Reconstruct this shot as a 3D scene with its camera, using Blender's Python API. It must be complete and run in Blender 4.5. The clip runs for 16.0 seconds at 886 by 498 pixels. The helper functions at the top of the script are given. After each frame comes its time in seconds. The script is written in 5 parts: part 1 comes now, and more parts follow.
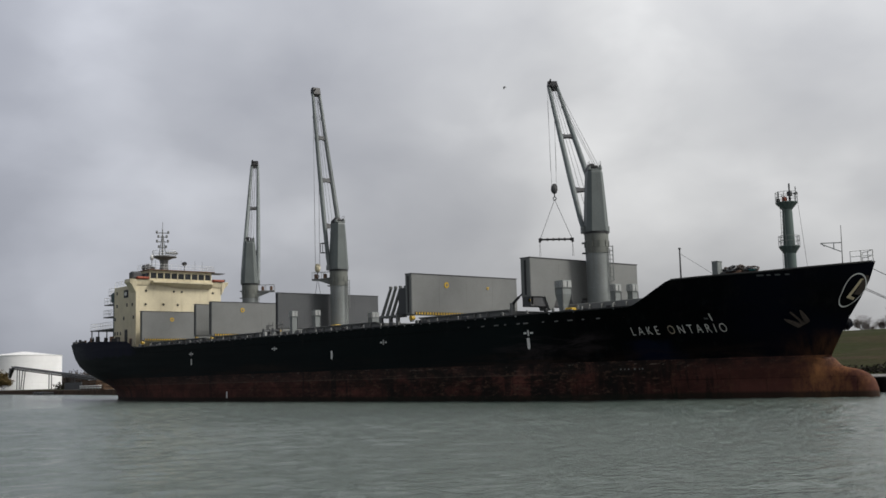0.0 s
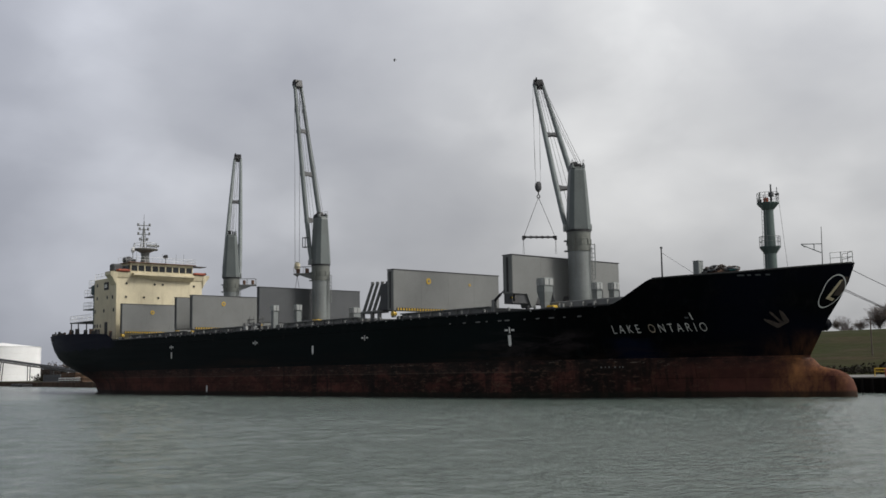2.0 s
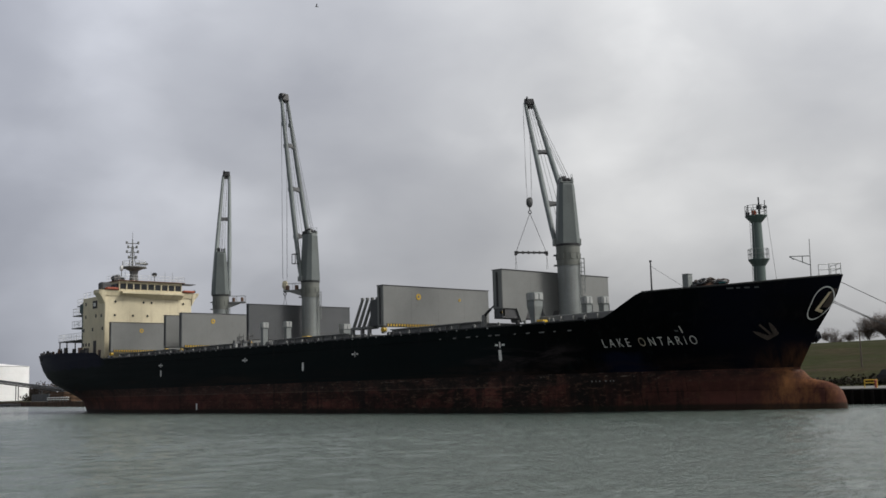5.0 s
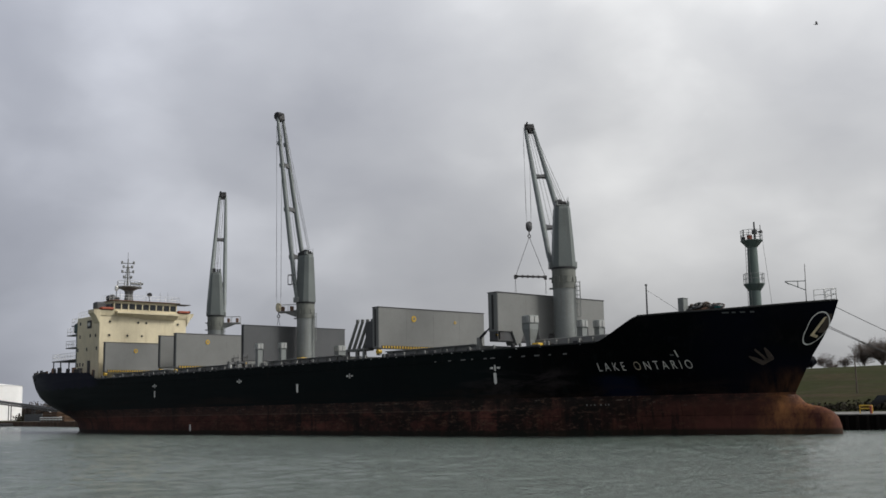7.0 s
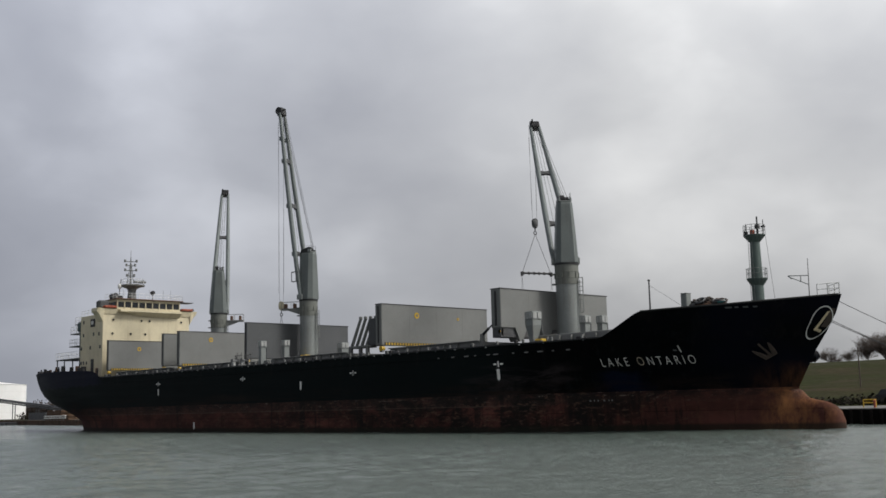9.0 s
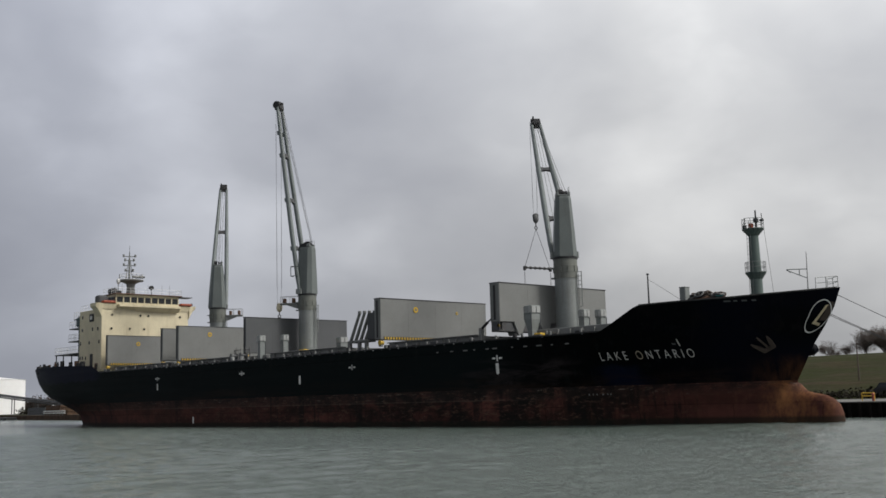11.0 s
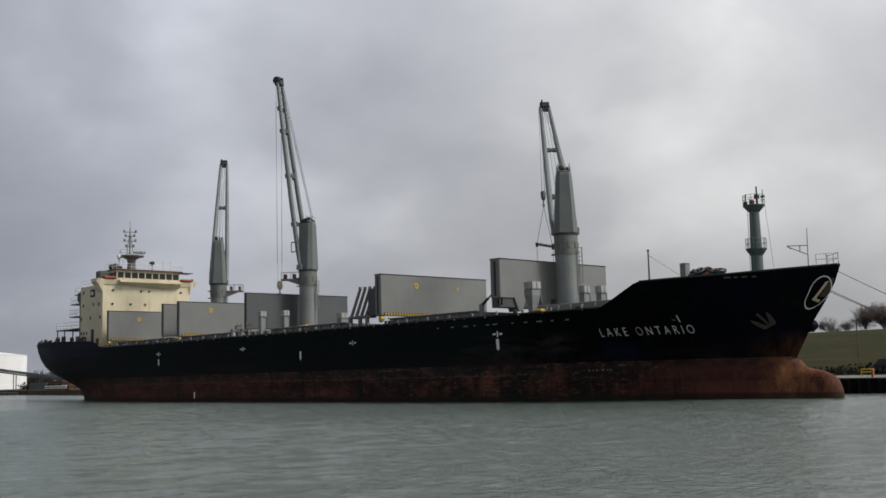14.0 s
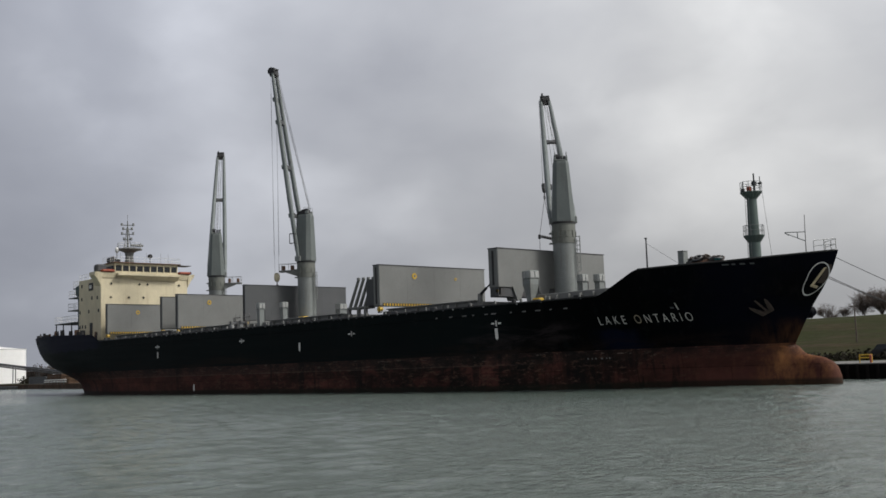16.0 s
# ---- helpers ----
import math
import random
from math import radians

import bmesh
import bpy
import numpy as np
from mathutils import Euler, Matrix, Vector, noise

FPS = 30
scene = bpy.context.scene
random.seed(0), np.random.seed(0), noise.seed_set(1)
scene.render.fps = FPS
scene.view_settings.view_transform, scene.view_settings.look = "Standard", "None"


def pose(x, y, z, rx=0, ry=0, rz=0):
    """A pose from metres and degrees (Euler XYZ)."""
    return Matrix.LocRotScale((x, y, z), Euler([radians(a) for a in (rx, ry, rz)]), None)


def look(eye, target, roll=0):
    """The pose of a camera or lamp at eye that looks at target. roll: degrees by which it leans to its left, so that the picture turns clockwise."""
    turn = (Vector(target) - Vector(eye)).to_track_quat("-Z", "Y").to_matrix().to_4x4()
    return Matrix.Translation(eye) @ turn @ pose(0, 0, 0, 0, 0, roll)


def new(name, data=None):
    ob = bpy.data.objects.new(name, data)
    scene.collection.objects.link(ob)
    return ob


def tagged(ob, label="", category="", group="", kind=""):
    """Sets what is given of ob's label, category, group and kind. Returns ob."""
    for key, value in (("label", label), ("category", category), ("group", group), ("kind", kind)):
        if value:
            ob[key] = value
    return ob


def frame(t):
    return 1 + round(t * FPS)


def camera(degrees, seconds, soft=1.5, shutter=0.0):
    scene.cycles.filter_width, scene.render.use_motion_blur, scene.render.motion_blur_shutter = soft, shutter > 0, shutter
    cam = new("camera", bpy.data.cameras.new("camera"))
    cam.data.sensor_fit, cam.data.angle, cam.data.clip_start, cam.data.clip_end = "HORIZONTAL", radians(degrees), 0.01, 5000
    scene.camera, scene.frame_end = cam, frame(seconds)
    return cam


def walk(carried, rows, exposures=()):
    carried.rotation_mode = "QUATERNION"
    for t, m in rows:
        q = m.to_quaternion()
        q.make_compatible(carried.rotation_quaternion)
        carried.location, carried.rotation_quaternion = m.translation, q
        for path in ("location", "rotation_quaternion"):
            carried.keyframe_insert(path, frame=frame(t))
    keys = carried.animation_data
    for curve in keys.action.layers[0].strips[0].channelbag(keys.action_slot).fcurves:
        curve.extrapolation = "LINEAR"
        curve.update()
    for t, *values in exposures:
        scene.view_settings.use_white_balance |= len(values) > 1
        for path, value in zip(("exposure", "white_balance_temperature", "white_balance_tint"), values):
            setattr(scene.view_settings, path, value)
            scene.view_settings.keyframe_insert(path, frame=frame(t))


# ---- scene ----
# The ship lies along x (bow at +x), port side towards +y; z = 0 is the water.
EYE = (172.55, -71.4, 2.22)
cam = camera(45.0, 16.0, soft=1.6)
walk(cam, [
    (0, pose(*EYE, 96.770, 1.520, 49.320)),
    (0.5, pose(*EYE, 96.495, 1.203, 49.050)),
    (1, pose(*EYE, 96.415, 1.337, 48.824)),
    (1.5, pose(*EYE, 96.583, 0.985, 48.487)),
    (2, pose(*EYE, 96.546, 0.909, 48.302)),
    (2.5, pose(*EYE, 96.599, 1.396, 48.187)),
    (3, pose(*EYE, 96.751, 1.703, 48.256)),
    (3.5, pose(*EYE, 96.858, 1.777, 48.172)),
    (4, pose(*EYE, 96.937, 1.900, 47.989)),
    (6.5, pose(*EYE, 98.255, 0.737, 47.587)),
    (7, pose(*EYE, 98.546, 1.067, 47.525)),
    (7.5, pose(*EYE, 98.706, 0.984, 47.787)),
    (8, pose(*EYE, 98.515, 1.210, 47.707)),
    (8.5, pose(*EYE, 98.470, 1.208, 47.704)),
    (9, pose(*EYE, 98.363, 1.373, 47.708)),
    (11.5, pose(*EYE, 98.050, 1.493, 47.653)),
    (12, pose(*EYE, 98.145, 1.341, 47.926)),
    (12.5, pose(*EYE, 98.742, 0.611, 47.824)),
    (13, pose(*EYE, 98.069, 0.695, 47.754)),
    (13.5, pose(*EYE, 97.235, 0.794, 47.728)),
    (14, pose(*EYE, 96.770, 1.418, 47.677)),
    (14.5, pose(*EYE, 96.514, 1.522, 47.625)),
    (15, pose(*EYE, 96.329, 1.857, 47.511)),
    (15.5, pose(*EYE, 96.237, 1.929, 47.556)),
    (16, pose(*EYE, 96.233, 1.998, 47.631)),
])

# ---- light ----
world = bpy.data.worlds.new("overcast_sky")
scene.world = world
world.use_nodes = True
wn, wl = world.node_tree.nodes, world.node_tree.links
wn.clear()
SUN_AZ, SUN_EL = 36.0, 45.0
sky = wn.new("ShaderNodeTexSky")
sky.sky_type = "NISHITA"
sky.sun_disc = False
sky.sun_elevation, sky.sun_rotation = radians(SUN_EL), radians(90 - SUN_AZ)
sky.air_density, sky.dust_density, sky.ozone_density = 1.0, 4.0, 1.0
hsv = wn.new("ShaderNodeHueSaturation")
hsv.inputs["Saturation"].default_value = 0.25
bg = wn.new("ShaderNodeBackground")
bg.inputs["Strength"].default_value = 0.09
wo = wn.new("ShaderNodeOutputWorld")
wl.new(sky.outputs[0], hsv.inputs["Color"])
wl.new(hsv.outputs[0], bg.inputs["Color"])
wl.new(bg.outputs[0], wo.inputs["Surface"])

sun_data = bpy.data.lights.new("sun", "SUN")
sun_data.energy, sun_data.angle, sun_data.color = 2.3, radians(14), (1.0, 0.97, 0.92)
sun = new("sun", sun_data)
d = Vector((math.cos(radians(SUN_AZ)) * math.cos(radians(SUN_EL)), math.sin(radians(SUN_AZ)) * math.cos(radians(SUN_EL)), math.sin(radians(SUN_EL))))
sun.matrix_world = look(d * 300, (0, 0, 0))


# ---- materials ----
class Nodes:
    """Short wiring of a material's nodes."""

    def __init__(self, name):
        self.m = bpy.data.materials.new(name)
        self.m.use_nodes = True
        self.t = self.m.node_tree
        self.t.nodes.clear()
        self.out = self.t.nodes.new("ShaderNodeOutputMaterial")
        self.tc = self.t.nodes.new("ShaderNodeTexCoord")
        self.info = None

    def add(self, kind, **links):
        n = self.t.nodes.new(kind)
        for k, v in links.items():
            self.put(n, k.replace("_", " "), v)
        return n

    def put(self, n, key, v):
        s = n.inputs[int(key[1:])] if key[0] == "i" and key[1:].isdigit() else n.inputs[key]
        if isinstance(v, bpy.types.NodeSocket):
            self.t.links.new(v, s)
        else:
            s.default_value = v

    def noise(self, scale, detail=4.0, rough=0.55, stretch=(1, 1, 1), distortion=0.0, coord="Object", shift=(0, 0, 0)):
        mp = self.add("ShaderNodeMapping", Vector=self.tc.outputs[coord], Scale=stretch, Location=shift)
        return self.add("ShaderNodeTexNoise", Vector=mp.outputs[0], Scale=scale, Detail=detail, Roughness=rough, Distortion=distortion).outputs["Fac"]

    def ramp(self, fac, *stops):
        n = self.add("ShaderNodeValToRGB", Fac=fac)
        e = n.color_ramp.elements
        while len(e) < len(stops):
            e.new(0.5)
        for el, (p, c) in zip(e, stops):
            el.position = p
            el.color = (*c, 1) if isinstance(c, tuple) else (c, c, c, 1)
        return n.outputs["Color"]

    def mix(self, fac, a, b, mode="MIX"):
        n = self.t.nodes.new("ShaderNodeMix")
        n.data_type, n.blend_type = "RGBA", mode
        for key, v in ((0, fac), (6, a), (7, b)):
            if isinstance(v, bpy.types.NodeSocket):
                self.t.links.new(v, n.inputs[key])
            elif key == 0:
                n.inputs[0].default_value = v
            else:
                n.inputs[key].default_value = (*v, 1)
        return n.outputs[2]

    def math(self, op, a, b=0.0):
        n = self.t.nodes.new("ShaderNodeMath")
        n.operation = op
        for k, v in ((0, a), (1, b)):
            if isinstance(v, bpy.types.NodeSocket):
                self.t.links.new(v, n.inputs[k])
            else:
                n.inputs[k].default_value = v
        return n.outputs[0]

    def height(self, coord="Object"):
        return self.add("ShaderNodeSeparateXYZ", Vector=self.tc.outputs[coord]).outputs[2]

    def surface(self, color, rough=0.6, metal=0.0, bump=None, strength=0.2, distance=0.02, spec=0.5):
        b = self.add("ShaderNodeBsdfPrincipled", Roughness=rough, Metallic=metal)
        self.put(b, "Base Color", color if isinstance(color, bpy.types.NodeSocket) else (*color, 1))
        b.inputs["Specular IOR Level"].default_value = spec
        if bump is not None:
            bn = self.add("ShaderNodeBump", Height=bump, Strength=strength, Distance=distance)
            self.t.links.new(bn.outputs[0], b.inputs["Normal"])
        self.t.links.new(b.outputs[0], self.out.inputs["Surface"])
        return self.m


def paint(name, c, dirt=(0.06, 0.045, 0.035), amount=0.5, rough=0.5, scale=0.35, streak=True, metal=0.0):
    """Weathered paint: broad fading, fine grain, and dirt that runs down in streaks."""
    n = Nodes(name)
    broad = n.noise(scale, 5, 0.6)
    fade = n.mix(n.ramp(broad, (0.3, 0.0), (0.7, 1.0)), tuple(x * 0.86 for x in c), tuple(min(1, x * 1.1) for x in c))
    run = n.noise(1.6, 6, 0.65, (1, 1, 0.12) if streak else (1, 1, 1), shift=(3, 7, 1))
    fac = n.math("MULTIPLY", n.ramp(run, (0.52, 0.0), (0.74, 1.0)), amount)
    fine = n.noise(9.0, 4, 0.7)
    col = n.mix(fac, fade, dirt)
    col = n.mix(0.12, col, n.ramp(fine, (0.3, 0.0), (0.7, 1.0)), "OVERLAY")
    r = n.math("ADD", n.math("MULTIPLY", fine, 0.25), rough - 0.12)
    return n.surface(col, r, metal, fine, 0.15, 0.02)


def hull_paint():
    n = Nodes("topside_paint")
    broad = n.noise(0.09, 5, 0.6, (1, 1, 2.0))
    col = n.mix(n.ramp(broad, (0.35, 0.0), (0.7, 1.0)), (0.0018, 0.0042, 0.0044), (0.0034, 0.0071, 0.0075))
    scuff = n.noise(0.5, 8, 0.7, (0.12, 1, 2.2), 0.4, shift=(0, 2, 5))
    col = n.mix(n.math("MULTIPLY", n.ramp(scuff, (0.60, 0.0), (0.72, 1.0)), 0.5), col, (0.020, 0.018, 0.018))
    rust = n.noise(1.1, 7, 0.7, (1.0, 1, 0.16), 0.3, shift=(9, 1, 0))
    col = n.mix(n.math("MULTIPLY", n.ramp(rust, (0.64, 0.0), (0.78, 1.0)), 0.3), col, (0.022, 0.012, 0.008))
    xyz = n.add("ShaderNodeSeparateXYZ", Vector=n.tc.outputs["Object"])
    wob = n.math("MULTIPLY", n.noise(0.5, 5, 0.65, shift=(2, 2, 2)), 4.0)
    xx = n.math("MULTIPLY", n.math("ADD", xyz.outputs[0], wob), 1 / 140)
    zz = n.math("MULTIPLY", n.math("ADD", xyz.outputs[2], n.math("MULTIPLY", wob, 0.35)), 0.1)
    aft = n.math("MULTIPLY", n.ramp(xx, (0.275, 1.0), (0.295, 0.0)), n.ramp(zz, (0.66, 0.0), (0.69, 1.0)))
    col = n.mix(n.math("MULTIPLY", aft, 0.85), col, (0.010, 0.011, 0.025))
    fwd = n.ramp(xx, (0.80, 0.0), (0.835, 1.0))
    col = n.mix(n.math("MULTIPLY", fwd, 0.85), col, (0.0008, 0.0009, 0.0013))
    smear = n.noise(0.7, 6, 0.7, (0.16, 1, 1.5), 0.5, shift=(1, 4, 3))
    berth = n.math("MULTIPLY", n.ramp(xx, (0.775, 0.0), (0.80, 1.0), (0.845, 1.0), (0.86, 0.0)), n.ramp(zz, (0.33, 0.6), (0.42, 1.0), (0.56, 1.0), (0.62, 0.0)))
    col = n.mix(n.math("MULTIPLY", berth, n.ramp(smear, (0.46, 0.0), (0.60, 0.6))), col, (0.036, 0.029, 0.030))
    tear = n.noise(1.4, 5, 0.65, (1.3, 1, 0.05), 0.15, shift=(7, 2, 9))
    col = n.mix(n.math("MULTIPLY", n.ramp(tear, (0.58, 0.0), (0.66, 0.55)), n.ramp(xx, (0.82, 0.25), (0.88, 1.0), (0.915, 1.0), (0.93, 0.3))), col, (0.010, 0.013, 0.014))
    fresh = n.math("MULTIPLY", n.ramp(xx, (0.865, 0.0), (0.872, 1.0), (0.885, 1.0), (0.892, 0.0)), n.ramp(zz, (0.50, 1.0), (0.54, 0.0)))
    col = n.mix(n.math("MULTIPLY", fresh, 0.85), col, (0.0035, 0.0065, 0.021))
    col = n.mix(n.math("MULTIPLY", n.ramp(xx, (0.885, 0.0), (0.93, 1.0)), n.ramp(broad, (0.4, 0.0), (0.6, 0.9))), col, (0.0018, 0.0026, 0.0075))
    stem = n.math("MULTIPLY", n.ramp(xx, (0.935, 0.0), (0.960, 1.0)), n.ramp(zz, (0.40, 1.0), (0.56, 0.0)))
    col = n.mix(n.math("MULTIPLY", stem, n.ramp(rust, (0.40, 0.0), (0.66, 0.9))), col, (0.10, 0.044, 0.019))
    low = n.ramp(zz, (0.36, 1.0), (0.50, 0.0))
    col = n.mix(n.math("MULTIPLY", n.math("MULTIPLY", low, n.ramp(scuff, (0.46, 0.0), (0.62, 1.0))), 0.7), col, (0.026, 0.016, 0.012))
    top = n.ramp(zz, (0.63, 0.0), (0.70, 1.0))
    col = n.mix(n.math("MULTIPLY", n.math("MULTIPLY", top, n.ramp(rust, (0.54, 0.0), (0.70, 1.0))), 0.3), col, (0.022, 0.019, 0.018))
    plate = n.noise(0.35, 3, 0.5, (1, 1, 1.6))
    return n.surface(col, n.math("ADD", n.math("MULTIPLY", scuff, 0.3), 0.45), 0, plate, 0.25, 0.05, 0.06)


def bottom_paint():
    n = Nodes("antifouling_paint")
    broad = n.noise(0.16, 6, 0.65, (0.5, 1, 1.2))
    col = n.mix(n.ramp(broad, (0.32, 0.0), (0.68, 1.0)), (0.056, 0.020, 0.016), (0.128, 0.047, 0.036))
    grime = n.noise(0.42, 8, 0.68, (0.55, 1, 1.0), 0.6, shift=(4, 0, 2))
    xyz = n.add("ShaderNodeSeparateXYZ", Vector=n.tc.outputs["Object"])
    wob = n.math("MULTIPLY", n.noise(0.4, 5, 0.65, shift=(2, 2, 2)), 6.0)
    xx = n.math("MULTIPLY", n.math("ADD", xyz.outputs[0], wob), 1 / 140)
    foul = n.ramp(xx, (0.12, 0.35), (0.45, 0.6), (0.78, 1.0), (0.87, 1.0), (0.92, 0.25))
    col = n.mix(n.math("MULTIPLY", n.math("MULTIPLY", n.ramp(grime, (0.38, 0.0), (0.56, 1.0)), foul), 0.92), col, (0.011, 0.008, 0.007))
    mp = n.add("ShaderNodeCombineXYZ", X=xyz.outputs[0], Y=xyz.outputs[2])
    br = n.add("ShaderNodeTexBrick", Vector=mp.outputs[0], Scale=0.32, Mortar_Size=0.012, Bias=-0.2, Brick_Width=2.1, Row_Height=0.46)
    br.inputs["Color1"].default_value, br.inputs["Color2"].default_value, br.inputs["Mortar"].default_value = (1.1, 1.1, 1.1, 1), (0.55, 0.52, 0.5, 1), (0.35, 0.3, 0.28, 1)
    col = n.mix(0.6, col, br.outputs["Color"], "MULTIPLY")
    fore = n.ramp(xx, (0.943, 0.0), (0.964, 1.0), (0.977, 0.7), (0.988, 0.3))
    col = n.mix(n.math("MULTIPLY", fore, n.ramp(n.noise(0.8, 6, 0.7, (1, 1, 0.5), shift=(8, 3, 1)), (0.38, 0.0), (0.62, 0.85))), col, (0.33, 0.145, 0.055))
    drip = n.math("MULTIPLY", n.ramp(n.noise(1.5, 5, 0.65, (1.2, 1, 0.07), 0.2, shift=(3, 3, 8)), (0.50, 0.0), (0.60, 1.0)), n.ramp(xx, (0.84, 0.0), (0.865, 1.0), (0.90, 1.0), (0.925, 0.0)))
    col = n.mix(n.math("MULTIPLY", drip, 0.85), col, (0.010, 0.008, 0.008))
    run = n.noise(1.3, 6, 0.7, (1.0, 1, 0.14), 0.2, shift=(1, 5, 0))
    col = n.mix(n.math("MULTIPLY", n.ramp(run, (0.55, 0.0), (0.72, 1.0)), 0.6), col, (0.105, 0.045, 0.028))
    upper = n.ramp(n.math("ADD", n.math("MULTIPLY", xyz.outputs[2], 0.2), n.math("MULTIPLY", grime, 0.06)), (0.44, 0.0), (0.47, 1.0))
    col = n.mix(n.math("MULTIPLY", n.math("MULTIPLY", upper, n.ramp(xx, (0.80, 0.5), (0.90, 0.12))), n.ramp(run, (0.35, 0.5), (0.6, 1.0))), col, (0.040, 0.031, 0.026))
    stain = n.noise(0.55, 6, 0.6, (1.0, 1, 0.06), 0.15, shift=(2, 8, 4))
    col = n.mix(n.math("MULTIPLY", n.ramp(stain, (0.56, 0.0), (0.63, 0.85)), n.ramp(xx, (0.3, 0.6), (0.66, 0.9), (0.90, 0.8), (0.93, 0.0))), col, (0.009, 0.008, 0.008))
    blot = n.noise(0.75, 8, 0.72, (0.6, 1, 1.1), 0.5, shift=(11, 2, 6))
    col = n.mix(n.math("MULTIPLY", n.ramp(blot, (0.47, 0.0), (0.56, 0.9)), n.ramp(xx, (0.55, 0.15), (0.70, 0.8), (0.86, 1.0), (0.885, 0.0))), col, (0.010, 0.009, 0.008))
    flake = n.noise(2.6, 7, 0.75, (0.45, 1, 1.3), 0.3, shift=(3, 7, 5))
    col = n.mix(n.math("MULTIPLY", n.ramp(flake, (0.53, 0.0), (0.64, 0.65)), n.ramp(xx, (0.30, 0.25), (0.72, 1.0), (0.87, 1.0), (0.93, 0.2))), col, (0.125, 0.072, 0.050))
    tide = n.ramp(n.math("MULTIPLY", xyz.outputs[2], 0.2), (0.408, 0.0), (0.416, 1.0), (0.424, 1.0), (0.432, 0.0))
    col = n.mix(n.math("MULTIPLY", n.math("MULTIPLY", tide, n.ramp(xx, (0.05, 1.0), (0.80, 0.9), (0.85, 0.0))), n.ramp(flake, (0.35, 0.15), (0.6, 0.7))), col, (0.10, 0.075, 0.062))
    chalk = n.noise(2.2, 7, 0.75, (0.4, 1, 2.5), 0.3, shift=(6, 6, 6))
    z = n.math("MULTIPLY", xyz.outputs[2], 0.2)
    band = n.ramp(z, (0.42, 0.0), (0.50, 1.0), (0.60, 1.0), (0.61, 0.0))
    col = n.mix(n.math("MULTIPLY", n.math("MULTIPLY", n.ramp(chalk, (0.58, 0.0), (0.66, 1.0)), band), 0.6), col, (0.24, 0.20, 0.17))
    lip = n.ramp(z, (0.42, 0.0), (0.56, 1.0))
    edge = n.noise(0.9, 8, 0.72, (0.5, 1, 1.4), 0.5, shift=(5, 9, 2))
    col = n.mix(n.math("MULTIPLY", n.math("MULTIPLY", lip, n.ramp(edge, (0.42, 0.0), (0.58, 1.0))), 0.8), col, (0.010, 0.009, 0.009))
    wet = n.ramp(z, (0.0, 1.0), (0.07, 1.0), (0.11, 0.0))
    col = n.mix(n.math("MULTIPLY", wet, 0.75), col, (0.012, 0.014, 0.010))
    return n.surface(col, 0.75, 0, grime, 0.35, 0.04, 0.12)


def water_material():
    n = Nodes("harbour_water")
    broad = n.noise(0.02, 4, 0.6, (1.0, 0.4, 1))
    col = n.mix(n.ramp(broad, (0.35, 0.0), (0.65, 1.0)), (0.090, 0.117, 0.102), (0.112, 0.141, 0.124))
    chop = n.noise(2.6, 5, 0.65, (1.0, 0.7, 1), 0.4)
    rip = n.noise(6.5, 4, 0.65, (1.0, 0.6, 1), 0.3)
    h = n.math("ADD", n.math("MULTIPLY", chop, 0.6), n.math("MULTIPLY", rip, 0.26))
    return n.surface(col, 0.15, 0, h, 0.9, 0.42, 0.5)


M_TOP = hull_paint()
M_BOT = bottom_paint()
M_WATER = water_material()
M_GREY = paint("deck_grey_paint", (0.170, 0.175, 0.168), (0.12, 0.11, 0.10), 0.22, 0.6, 0.25, False)
M_FLAP = paint("flap_paint", (0.34, 0.35, 0.34), (0.15, 0.13, 0.11), 0.4, 0.6, 1.0)
M_MID = paint("faded_grey_paint", (0.155, 0.155, 0.15), (0.08, 0.07, 0.065), 0.35, 0.6, 0.2, False)
# slate paint of small gear; on one hatch cover it stands in for shade
M_SLATE = paint("slate_and_shade_grey", (0.070, 0.074, 0.078), (0.05, 0.055, 0.05), 0.3, 0.6, 0.3, False)
M_PALE = paint("crane_grey_paint", (0.205, 0.222, 0.215), (0.12, 0.10, 0.08), 0.4, 0.5)
M_CRANE = paint("crane_house_paint", (0.125, 0.143, 0.138), (0.07, 0.065, 0.055), 0.35, 0.5)
M_COLLAR = paint("collar_paint", (0.140, 0.148, 0.130), (0.06, 0.05, 0.04), 0.6, 0.6, 0.8)
M_BOOM = paint("boom_paint", (0.150, 0.172, 0.170), (0.07, 0.06, 0.055), 0.5, 0.5, 0.4, False)
M_STAIR = paint("dark_teal_paint", (0.045, 0.075, 0.075), (0.03, 0.03, 0.03), 0.4, 0.6)
M_DARKGREY = paint("shaded_steel", (0.06, 0.062, 0.065), (0.04, 0.03, 0.025), 0.5, 0.6)
M_BLACK = paint("black_steel", (0.012, 0.012, 0.013), (0.03, 0.022, 0.018), 0.3, 0.5)
M_CREAM = paint("cream_paint", (0.63, 0.56, 0.39), (0.32, 0.24, 0.13), 0.35, 0.5)
M_WHITE = paint("white_paint", (0.72, 0.72, 0.70), (0.4, 0.36, 0.3), 0.25, 0.5)
M_TANK = paint("tank_white", (0.86, 0.86, 0.85), (0.6, 0.58, 0.55), 0.15, 0.5, 0.05)
M_MARK = paint("hull_marking", (0.70, 0.70, 0.67), (0.1, 0.09, 0.08), 0.6, 0.6, 2.0)
M_WORN = paint("worn_marking", (0.44, 0.38, 0.29), (0.05, 0.035, 0.02), 0.9, 0.7, 4.0)
M_YELLOW = paint("yellow_paint", (0.56, 0.36, 0.03), (0.15, 0.10, 0.05), 0.4, 0.55)
